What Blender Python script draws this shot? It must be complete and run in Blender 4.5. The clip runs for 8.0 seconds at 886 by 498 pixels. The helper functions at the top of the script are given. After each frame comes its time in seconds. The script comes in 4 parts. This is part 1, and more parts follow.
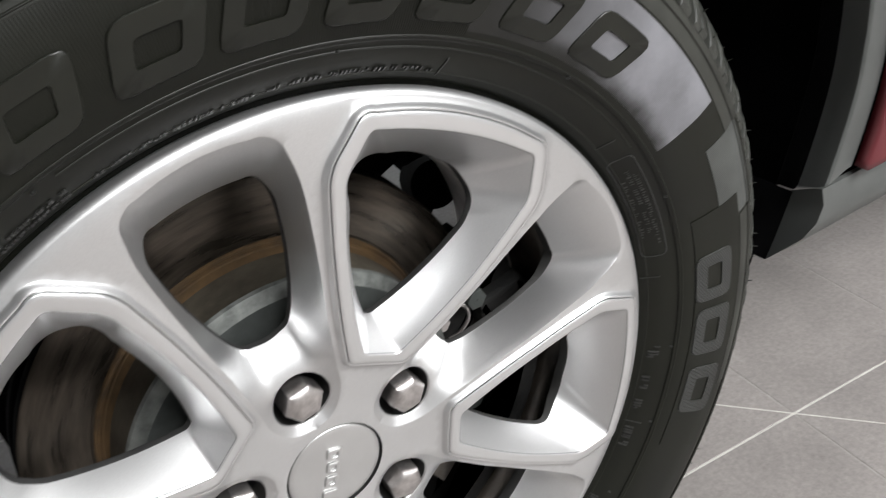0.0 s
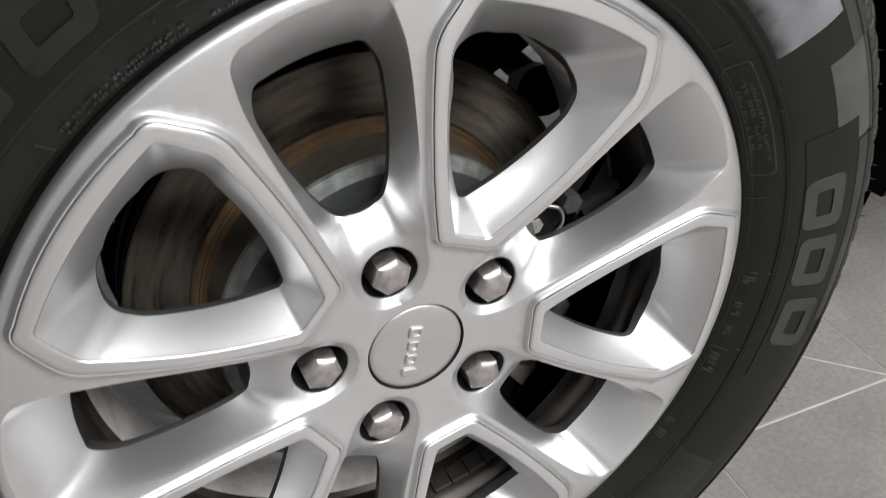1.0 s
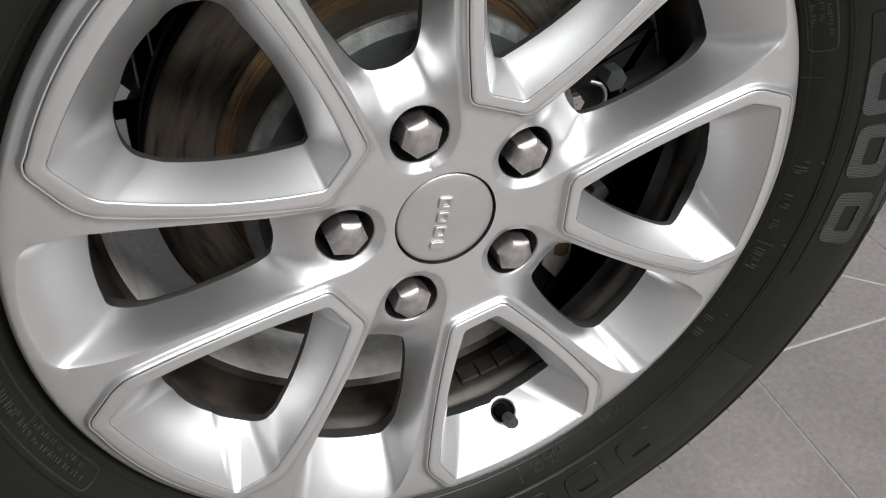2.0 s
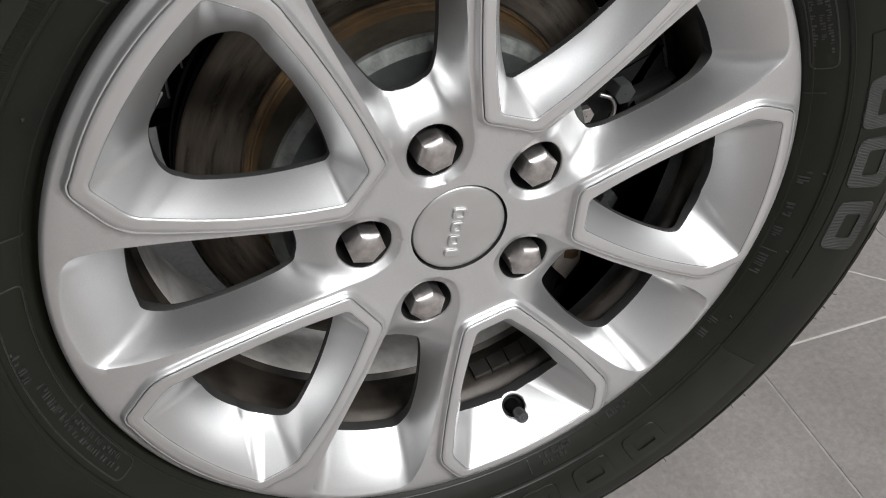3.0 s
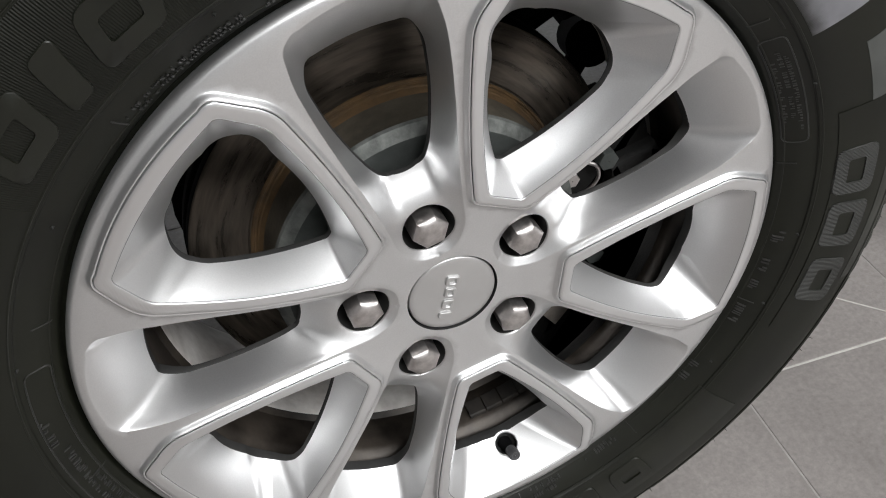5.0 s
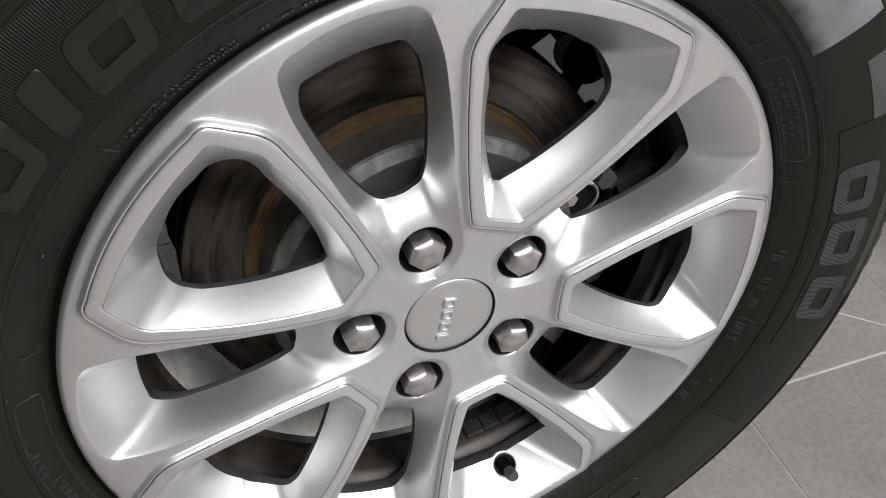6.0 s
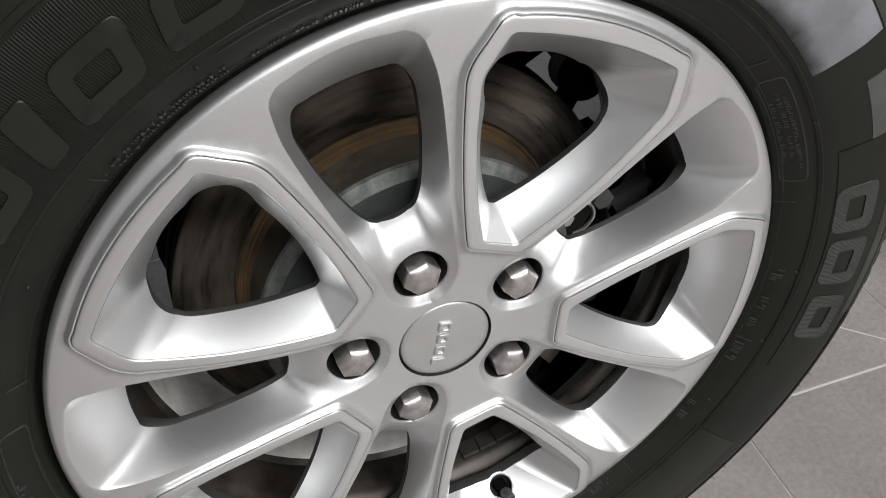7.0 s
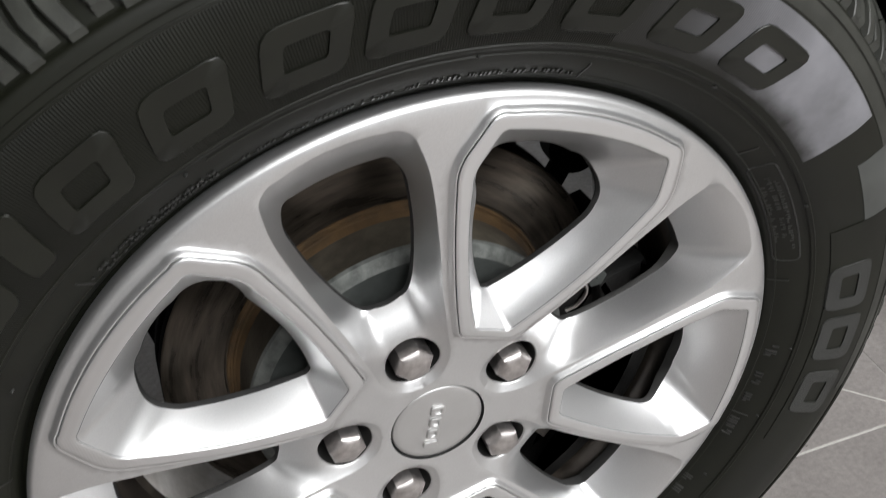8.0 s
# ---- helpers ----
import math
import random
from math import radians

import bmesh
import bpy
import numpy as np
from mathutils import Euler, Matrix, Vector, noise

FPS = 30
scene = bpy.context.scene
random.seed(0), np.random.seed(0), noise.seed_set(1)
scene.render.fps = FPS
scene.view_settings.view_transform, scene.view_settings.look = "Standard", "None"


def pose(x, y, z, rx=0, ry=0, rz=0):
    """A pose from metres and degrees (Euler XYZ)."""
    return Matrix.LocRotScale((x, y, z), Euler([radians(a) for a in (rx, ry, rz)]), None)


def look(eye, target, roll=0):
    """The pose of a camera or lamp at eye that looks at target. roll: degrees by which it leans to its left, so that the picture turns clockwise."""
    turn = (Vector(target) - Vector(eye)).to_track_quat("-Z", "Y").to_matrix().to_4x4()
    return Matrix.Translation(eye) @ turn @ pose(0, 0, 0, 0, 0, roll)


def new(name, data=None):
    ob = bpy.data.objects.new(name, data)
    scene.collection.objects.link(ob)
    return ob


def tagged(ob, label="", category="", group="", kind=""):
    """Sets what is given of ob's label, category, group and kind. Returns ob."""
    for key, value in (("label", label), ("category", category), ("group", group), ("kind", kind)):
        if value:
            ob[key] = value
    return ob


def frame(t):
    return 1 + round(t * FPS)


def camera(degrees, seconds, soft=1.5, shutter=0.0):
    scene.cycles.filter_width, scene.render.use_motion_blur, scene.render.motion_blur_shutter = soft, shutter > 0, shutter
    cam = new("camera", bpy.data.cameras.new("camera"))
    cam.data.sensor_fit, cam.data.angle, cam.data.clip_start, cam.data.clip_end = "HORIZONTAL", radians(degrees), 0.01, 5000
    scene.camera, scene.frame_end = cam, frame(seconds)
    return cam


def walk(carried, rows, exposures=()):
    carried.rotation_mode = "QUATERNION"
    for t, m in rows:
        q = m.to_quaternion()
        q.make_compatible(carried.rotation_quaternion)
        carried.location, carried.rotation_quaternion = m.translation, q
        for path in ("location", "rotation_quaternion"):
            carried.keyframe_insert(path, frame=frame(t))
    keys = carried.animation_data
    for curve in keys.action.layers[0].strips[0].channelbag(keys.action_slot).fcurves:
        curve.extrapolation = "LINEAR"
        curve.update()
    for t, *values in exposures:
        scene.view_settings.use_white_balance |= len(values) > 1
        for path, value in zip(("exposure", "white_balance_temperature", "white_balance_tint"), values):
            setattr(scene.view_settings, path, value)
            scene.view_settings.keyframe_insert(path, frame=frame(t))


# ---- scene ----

from mathutils.geometry import delaunay_2d_cdt

cam = camera(54.3, 8.0, soft=1.0, shutter=0.4)
ROWS = [
    (0.0, -0.1362, -0.3568, 0.7711, 57.50, 3.80, -34.01),
    (0.5, -0.1453, -0.3714, 0.7623, 56.16, 4.03, -29.14),
    (1.0, -0.1455, -0.3767, 0.7410, 54.56, 2.84, -25.35),
    (1.5, -0.1437, -0.3808, 0.7083, 52.70, 2.75, -23.35),
    (2.0, -0.1465, -0.3855, 0.6903, 50.95, 2.92, -22.14),
    (3.5, -0.1436, -0.4000, 0.7491, 49.10, 3.57, -20.63),
    (4.0, -0.1395, -0.4014, 0.7702, 48.51, 3.66, -20.49),
    (4.5, -0.1352, -0.4005, 0.7874, 48.23, 3.66, -20.57),
    (6.0, -0.1290, -0.3830, 0.7948, 48.79, 3.64, -21.08),
    (6.5, -0.1270, -0.3811, 0.7963, 48.88, 3.57, -21.37),
    (7.0, -0.1245, -0.3694, 0.7980, 49.09, 3.54, -21.56),
    (7.5, -0.1264, -0.3569, 0.8035, 49.45, 3.47, -21.83),
    (8.0, -0.1141, -0.3489, 0.8194, 51.40, 3.41, -22.04),
]
EXPOSURES = [(0.0, 0.42), (0.5, 0.30), (1.0, 0.22), (1.5, 0.15), (2.0, 0.07), (4.0, 0.02), (4.5, 0.03), (6.0, 0.09), (7.0, 0.09), (7.5, 0.06), (8.0, 0.12)]
walk(cam, [(t, pose(x, y, z, rx, ry, rz)) for t, x, y, z, rx, ry, rz in ROWS], EXPOSURES)

# ---- world and lights ----
world = bpy.data.worlds.new("showroom_air")
world.use_nodes = True
world.node_tree.nodes["Background"].inputs[0].default_value = (0.9, 0.95, 1.0, 1)
world.node_tree.nodes["Background"].inputs[1].default_value = 0.02
scene.world = world
scene.view_settings.exposure = 0.0


def ceiling_lamp(x, y, sx, sy, power, colour=(0.99, 1.0, 1.005), z=3.55):
    data = bpy.data.lights.new("ceiling_panel_light", "AREA")
    data.shape, data.size, data.size_y, data.energy, data.color = "RECTANGLE", sx, sy, power, colour
    ob = new("ceiling_panel_light", data)
    ob.matrix_world = look((x, y, z), (x, y, 0))
    return ob


LAMPS = [(1.2, -2.8, 3.2, 1.6, 240), (-2.2, -3.5, 2.0, 0.8, 8), (2.7, -4.0, 2.8, 0.8, 145), (-0.9, 3.0, 2.4, 0.6, 34), (2.5, 3.0, 2.4, 0.6, 34)]
for lamp in LAMPS:
    ceiling_lamp(*lamp)


# ---- materials ----
def material(name, colour, rough=0.5, metal=0.0, spec=0.5):
    m = bpy.data.materials.new(name)
    m.use_nodes = True
    b = m.node_tree.nodes["Principled BSDF"]
    b.inputs["Base Color"].default_value = (*colour, 1)
    b.inputs["Roughness"].default_value = rough
    b.inputs["Metallic"].default_value = metal
    b.inputs["Specular IOR Level"].default_value = spec
    return m


def node(m, kind, **values):
    n = m.node_tree.nodes.new(kind)
    for key, v in values.items():
        n.inputs[key].default_value = v
    return n


def link(m, a, b):
    m.node_tree.links.new(a, b)


def bsdf(m):
    return m.node_tree.nodes["Principled BSDF"]


def coords(m):
    return node(m, "ShaderNodeTexCoord").outputs["Object"]


def mottle(m, lo, hi, scale=6.0, detail=6.0, rough=None, vector=None, target="Base Color"):
    """Two-scale colour variation from lo to hi, and if given a roughness range."""
    vec = vector or coords(m)
    a = node(m, "ShaderNodeTexNoise", Scale=scale, Detail=detail, Roughness=0.6)
    link(m, vec, a.inputs["Vector"])
    ramp = node(m, "ShaderNodeValToRGB")
    ramp.color_ramp.elements[0].position, ramp.color_ramp.elements[1].position = 0.3, 0.72
    ramp.color_ramp.elements[0].color, ramp.color_ramp.elements[1].color = (*lo, 1), (*hi, 1)
    link(m, a.outputs["Fac"], ramp.inputs["Fac"])
    link(m, ramp.outputs["Color"], bsdf(m).inputs[target])
    if rough:
        r = node(m, "ShaderNodeMapRange")
        r.inputs["To Min"].default_value, r.inputs["To Max"].default_value = rough
        link(m, a.outputs["Fac"], r.inputs["Value"])
        link(m, r.outputs["Result"], bsdf(m).inputs["Roughness"])
    return a, ramp


def grain(m, scale, strength, distance=0.0005, vector=None, detail=3.0):
    """Fine relief."""
    n = node(m, "ShaderNodeTexNoise", Scale=scale, Detail=detail)
    link(m, vector or coords(m), n.inputs["Vector"])
    b = node(m, "ShaderNodeBump", Strength=strength, Distance=distance)
    link(m, n.outputs["Fac"], b.inputs["Height"])
    link(m, b.outputs["Normal"], bsdf(m).inputs["Normal"])
    return b


def polar(m):
    """Radius and angle (in turns) round the axle, from the object's own coordinates."""
    sep = node(m, "ShaderNodeSeparateXYZ")
    link(m, coords(m), sep.inputs[0])
    flat = node(m, "ShaderNodeCombineXYZ")
    link(m, sep.outputs["X"], flat.inputs["X"])
    link(m, sep.outputs["Z"], flat.inputs["Y"])
    length = node(m, "ShaderNodeVectorMath")
    length.operation = "LENGTH"
    link(m, flat.outputs[0], length.inputs[0])
    angle = node(m, "ShaderNodeMath")
    angle.operation = "ARCTAN2"
    link(m, sep.outputs["Z"], angle.inputs[0])
    link(m, sep.outputs["X"], angle.inputs[1])
    return length.outputs["Value"], angle.outputs[0], sep.outputs["Y"]


SILVER = material("silver_wheel_paint", (0.7, 0.7, 0.7), 0.46, 0.92)
_, sramp = mottle(SILVER, (0.67, 0.67, 0.672), (0.72, 0.72, 0.722), 9.0, 5.0, (0.39, 0.44))
# metal flakes
flake = node(SILVER, "ShaderNodeTexNoise", Scale=1100.0, Detail=2.0, Roughness=0.7)
link(SILVER, coords(SILVER), flake.inputs["Vector"])
flake_range = node(SILVER, "ShaderNodeMapRange")
flake_range.inputs["From Min"].default_value, flake_range.inputs["From Max"].default_value = 0.3, 0.7
flake_range.inputs["To Min"].default_value, flake_range.inputs["To Max"].default_value = 0.955, 1.025
link(SILVER, flake.outputs["Fac"], flake_range.inputs["Value"])
flaked = node(SILVER, "ShaderNodeMix")
flaked.data_type, flaked.blend_type = "RGBA", "MULTIPLY"
flaked.inputs[0].default_value = 1.0
link(SILVER, sramp.outputs["Color"], flaked.inputs[6])
link(SILVER, flake_range.outputs["Result"], flaked.inputs[7])
# a few hairline scratches and rubbed spots
cracks = node(SILVER, "ShaderNodeTexVoronoi", Scale=46.0)
cracks.feature = "DISTANCE_TO_EDGE"
link(SILVER, coords(SILVER), cracks.inputs["Vector"])
thin = node(SILVER, "ShaderNodeMath")
thin.operation = "LESS_THAN"
thin.inputs[1].default_value = 0.022
link(SILVER, cracks.outputs["Distance"], thin.inputs[0])
rare = node(SILVER, "ShaderNodeTexNoise", Scale=17.0, Detail=3.0)
link(SILVER, coords(SILVER), rare.inputs["Vector"])
where = node(SILVER, "ShaderNodeMath")
where.operation = "GREATER_THAN"
where.inputs[1].default_value = 0.735
link(SILVER, rare.outputs["Fac"], where.inputs[0])
scratch = node(SILVER, "ShaderNodeMath")
scratch.operation = "MULTIPLY"
link(SILVER, thin.outputs[0], scratch.inputs[0])
link(SILVER, where.outputs[0], scratch.inputs[1])
worn = node(SILVER, "ShaderNodeMix")
worn.data_type = "RGBA"
worn.inputs[7].default_value = (0.82, 0.82, 0.82, 1)
link(SILVER, scratch.outputs[0], worn.inputs[0])
link(SILVER, flaked.outputs[2], worn.inputs[6])
link(SILVER, worn.outputs[2], bsdf(SILVER).inputs["Base Color"])
grain(SILVER, 1500.0, 0.05, 0.0002)

MACHINED = material("machined_aluminium", (0.79, 0.795, 0.80), 0.38, 1.0)
mr, ma, my = polar(MACHINED)
wave = node(MACHINED, "ShaderNodeMath")
wave.operation = "SINE"
scaled = node(MACHINED, "ShaderNodeMath")
scaled.operation = "MULTIPLY"
scaled.inputs[1].default_value = 9000.0
link(MACHINED, mr, scaled.inputs[0])
link(MACHINED, scaled.outputs[0], wave.inputs[0])
mb = node(MACHINED, "ShaderNodeBump", Strength=0.05, Distance=0.0002)
link(MACHINED, wave.outputs[0], mb.inputs["Height"])
link(MACHINED, mb.outputs["Normal"], bsdf(MACHINED).inputs["Normal"])

# near-black puts the shade behind the windows into the colour
INNER = material("shade_dark_window_backs", (0.03, 0.03, 0.03), 0.6, 0.2)
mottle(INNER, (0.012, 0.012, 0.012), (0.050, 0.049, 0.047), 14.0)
BARREL = material("brake_dusted_barrel_metal", (0.1, 0.08, 0.07), 0.4, 0.4)
mottle(BARREL, (0.005, 0.0043, 0.0036), (0.078, 0.064, 0.052), 22.0, 9.0, (0.3, 0.55))
grain(BARREL, 240.0, 0.25, 0.0006)
BARE = material("scuffed_bare_barrel_metal", (0.7, 0.67, 0.64), 0.36, 0.2)
mottle(BARE, (0.42, 0.385, 0.35), (0.92, 0.89, 0.86), 26.0, 10.0, (0.25, 0.5))
grain(BARE, 160.0, 0.35, 0.0008)
GROOVE = material("dark_gap", (0.015, 0.015, 0.015), 0.7)
EDGE = material("dull_grey_edge", (0.09, 0.09, 0.09), 0.6, 0.4)
mottle(EDGE, (0.22, 0.22, 0.22), (0.40, 0.40, 0.40), 80.0)
CHROME = material("polished_nut_steel", (0.62, 0.59, 0.57), 0.16, 1.0)
mottle(CHROME, (0.40, 0.375, 0.365), (0.70, 0.665, 0.65), 130.0, 6.0, (0.32, 0.48))
CAP = material("silver_cap_paint", (0.64, 0.63, 0.62), 0.48, 0.82)
mottle(CAP, (0.55, 0.545, 0.54), (0.60, 0.595, 0.59), 30.0, 4.0, (0.40, 0.47))
grain(CAP, 1500.0, 0.1, 0.0003)


def ribs(m, angle, strength):
    """Fine radial ribs, a little over a millimetre apart."""
    turns = node(m, "ShaderNodeMath")
    turns.operation = "MULTIPLY"
    turns.inputs[1].default_value = 1400.0
    link(m, angle, turns.inputs[0])
    wave = node(m, "ShaderNodeMath")
    wave.operation = "SINE"
    link(m, turns.outputs[0], wave.inputs[0])
    bump = node(m, "ShaderNodeBump", Strength=strength, Distance=0.0006)
    link(m, wave.outputs[0], bump.inputs["Height"])
    link(m, bump.outputs["Normal"], bsdf(m).inputs["Normal"])


RUBBER = material("black_rubber", (0.013, 0.013, 0.0115), 0.5, 0.0, 0.34)
mottle(RUBBER, (0.0024, 0.0029, 0.0012), (0.0086, 0.0094, 0.0050), 11.0, 8.0, (0.42, 0.58))
grain(RUBBER, 900.0, 0.12, 0.0004)
WORN = material("worn_tread_rubber", (0.03, 0.03, 0.028), 0.5, 0.0, 0.5)
mottle(WORN, (0.016, 0.0165, 0.014), (0.058, 0.060, 0.052), 45.0, 9.0, (0.4, 0.6))
grain(WORN, 700.0, 0.25, 0.0005)
RIBBED = material("fine_ribbed_rubber", (0.012, 0.012, 0.011), 0.5, 0.0, 0.30)
mottle(RIBBED, (0.0023, 0.0027, 0.0012), (0.0076, 0.0083, 0.0046), 14.0, 8.0, (0.45, 0.62))
rr, ra, ry = polar(RIBBED)
ribs(RIBBED, ra, 0.3)


def sheened(name, lo, hi, fade_radii, sweep_degrees):
    """Ribbed rubber with a pale painted sheen that fades towards the bead and along the tyre."""
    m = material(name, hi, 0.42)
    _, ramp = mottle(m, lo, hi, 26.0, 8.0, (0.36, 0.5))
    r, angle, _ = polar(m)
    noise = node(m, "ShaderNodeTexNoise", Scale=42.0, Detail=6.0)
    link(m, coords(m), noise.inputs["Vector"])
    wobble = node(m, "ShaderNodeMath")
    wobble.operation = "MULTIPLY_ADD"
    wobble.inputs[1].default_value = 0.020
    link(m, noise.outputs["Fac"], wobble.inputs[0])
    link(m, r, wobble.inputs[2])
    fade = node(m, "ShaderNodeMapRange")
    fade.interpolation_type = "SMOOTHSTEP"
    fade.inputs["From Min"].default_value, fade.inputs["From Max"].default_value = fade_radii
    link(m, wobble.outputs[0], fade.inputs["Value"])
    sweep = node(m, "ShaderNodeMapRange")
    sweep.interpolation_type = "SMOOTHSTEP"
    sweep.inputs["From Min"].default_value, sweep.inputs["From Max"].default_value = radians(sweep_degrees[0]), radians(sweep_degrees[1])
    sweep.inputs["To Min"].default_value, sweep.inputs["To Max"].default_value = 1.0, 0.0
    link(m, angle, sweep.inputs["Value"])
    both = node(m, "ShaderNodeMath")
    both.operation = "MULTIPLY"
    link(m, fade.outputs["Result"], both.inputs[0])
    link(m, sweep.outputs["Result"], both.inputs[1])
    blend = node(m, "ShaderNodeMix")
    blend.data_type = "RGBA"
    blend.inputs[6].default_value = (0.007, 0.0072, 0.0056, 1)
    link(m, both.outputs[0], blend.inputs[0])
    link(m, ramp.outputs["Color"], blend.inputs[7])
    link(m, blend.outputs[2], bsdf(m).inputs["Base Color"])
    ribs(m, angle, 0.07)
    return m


# pale colour stands in for light caught on the ribs
SHEEN = sheened("sheen_ribbed_rubber", (0.15, 0.15, 0.161), (0.25, 0.25, 0.27), (0.290, 0.306), (46, 69))
FAINT_SHEEN = sheened("faint_sheen_ribbed_rubber", (0.048, 0.051, 0.048), (0.085, 0.089, 0.084), (0.292, 0.306), (46, 63))
# lighter grey paints the sheen of the tyre's shoulder
SHOULDER_SHEEN = material("sheen_shoulder_rubber", (0.035, 0.035, 0.031), 0.5, 0.0, 0.45)
mottle(SHOULDER_SHEEN, (0.017, 0.0175, 0.0145), (0.040, 0.041, 0.0345), 30.0, 8.0, (0.45, 0.6))
grain(SHOULDER_SHEEN, 900.0, 0.12, 0.0004)
MARKED = material("greyed_raised_rubber", (0.05, 0.05, 0.048), 0.5)
mottle(MARKED, (0.016, 0.0165, 0.0145), (0.031, 0.032, 0.0285), 40.0, 6.0, (0.42, 0.6))
ribs(MARKED, polar(MARKED)[1], 0.5)
LETTER = material("smooth_raised_rubber", (0.018, 0.018, 0.017), 0.48, 0.0, 0.42)
mottle(LETTER, (0.0041, 0.0047, 0.0026), (0.0104, 0.0113, 0.0068), 30.0, 6.0, (0.32, 0.5))

PRINT = material("shiny_raised_rubber", (0.035, 0.035, 0.033), 0.28, 0.0, 0.7)
mottle(PRINT, (0.012, 0.012, 0.011), (0.032, 0.032, 0.030), 120.0, 4.0, (0.24, 0.42))

DISC = material("worn_brake_iron", (0.16, 0.14, 0.125), 0.3, 0.72)
dr, da, dy = polar(DISC)
dvec = node(DISC, "ShaderNodeCombineXYZ")
dm = node(DISC, "ShaderNodeMath")
dm.operation = "MULTIPLY"
dm.inputs[1].default_value = 60.0
link(DISC, dr, dm.inputs[0])
link(DISC, dm.outputs[0], dvec.inputs["X"])
link(DISC, da, dvec.inputs["Y"])
mottle(DISC, (0.018, 0.015, 0.011), (0.125, 0.105, 0.085), 2.2, 8.0, (0.20, 0.38), dvec.outputs[0])
HATSIDE = material("rust_stained_hat_iron", (0.09, 0.08, 0.06), 0.6, 0.2)
mottle(HATSIDE, (0.035, 0.030, 0.022), (0.13, 0.112, 0.085), 40.0, 9.0, (0.5, 0.75))
grain(HATSIDE, 300.0, 0.4, 0.0008)
RUST = material("rusty_iron", (0.22, 0.10, 0.03), 0.8)
mottle(RUST, (0.022, 0.015, 0.009), (0.17, 0.097, 0.037), 26.0, 10.0, (0.7, 0.9))
grain(RUST, 300.0, 0.5, 0.001)
# hub coating darkened for the shaded face; also on the caliper bolts
HAT = material("shaded_zinc_grey_coating", (0.26, 0.28, 0.27), 0.55, 0.25)
mottle(HAT, (0.045, 0.05, 0.047), (0.085, 0.092, 0.088), 55.0, 8.0, (0.42, 0.62))
grain(HAT, 700.0, 0.3, 0.0005)
# same hub coating, painted paler because the chamfer faces up to the light
LIT_ZINC = material("lit_zinc_coating", (0.3, 0.32, 0.31), 0.5, 0.35)
mottle(LIT_ZINC, (0.08, 0.086, 0.08), (0.21, 0.218, 0.206), 110.0, 8.0, (0.42, 0.62))
grain(LIT_ZINC, 500.0, 0.4, 0.0006)
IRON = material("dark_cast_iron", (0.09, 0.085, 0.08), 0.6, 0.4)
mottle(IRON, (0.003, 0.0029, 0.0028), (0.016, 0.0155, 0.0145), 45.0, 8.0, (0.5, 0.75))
grain(IRON, 400.0, 0.4, 0.001)
DUSTY = material("dust_coated_lead", (0.14, 0.12, 0.10), 0.7)
mottle(DUSTY, (0.014, 0.012, 0.010), (0.042, 0.036, 0.030), 60.0, 6.0, (0.6, 0.8))
TABMETAL = material("dusty_bare_steel", (0.4, 0.36, 0.32), 0.6, 0.2)
mottle(TABMETAL, (0.26, 0.23, 0.20), (0.46, 0.42, 0.38), 90.0, 8.0, (0.5, 0.7))
grain(TABMETAL, 500.0, 0.3, 0.0005)
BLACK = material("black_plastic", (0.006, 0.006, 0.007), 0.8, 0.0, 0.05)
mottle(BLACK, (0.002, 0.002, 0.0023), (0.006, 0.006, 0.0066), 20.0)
VALVECAP = material("dark_grey_plastic", (0.05, 0.05, 0.052), 0.4)
mottle(VALVECAP, (0.035, 0.035, 0.037), (0.075, 0.075, 0.078), 300.0)
CLAD = material("grey_grained_plastic", (0.10, 0.105, 0.10), 0.5)
mottle(CLAD, (0.070, 0.075, 0.071), (0.104, 0.109, 0.105), 12.0, 6.0, (0.42, 0.56))
grain(CLAD, 700.0, 0.2, 0.0005)
RED = material("red_body_paint", (0.30, 0.035, 0.045), 0.22, 0.25)
mottle(RED, (0.19, 0.035, 0.043), (0.23, 0.045, 0.054), 3.0)
bsdf(RED).inputs["Coat Weight"].default_value = 0.8
TILE = material("grey_porcelain_tile", (0.31, 0.29, 0.28), 0.42)
tinfo = node(TILE, "ShaderNodeObjectInfo")
tcoord = node(TILE, "ShaderNodeNewGeometry")
_, tramp = mottle(TILE, (0.240, 0.221, 0.211), (0.362, 0.333, 0.318), 5.5, 9.0, (0.34, 0.5), tcoord.outputs["Position"])
speck = node(TILE, "ShaderNodeTexNoise", Scale=140.0, Detail=5.0, Roughness=0.75)
link(TILE, tcoord.outputs["Position"], speck.inputs["Vector"])
speck_range = node(TILE, "ShaderNodeMapRange")
speck_range.inputs["From Min"].default_value, speck_range.inputs["From Max"].default_value = 0.3, 0.7
speck_range.inputs["To Min"].default_value, speck_range.inputs["To Max"].default_value = 0.78, 1.16
link(TILE, speck.outputs["Fac"], speck_range.inputs["Value"])
speckled = node(TILE, "ShaderNodeMix")
speckled.data_type, speckled.blend_type = "RGBA", "MULTIPLY"
speckled.inputs[0].default_value = 1.0
link(TILE, tramp.outputs["Color"], speckled.inputs[6])
link(TILE, speck_range.outputs["Result"], speckled.inputs[7])
shade = node(TILE, "ShaderNodeMapRange")
shade.inputs["To Min"].default_value, shade.inputs["To Max"].default_value = 0.93, 1.06
link(TILE, tinfo.outputs["Random"], shade.inputs["Value"])
toned = node(TILE, "ShaderNodeMix")
toned.data_type, toned.blend_type = "RGBA", "MULTIPLY"
toned.inputs[0].default_value = 1.0
link(TILE, speckled.outputs[2], toned.inputs[6])
link(TILE, shade.outputs["Result"], toned.inputs[7])
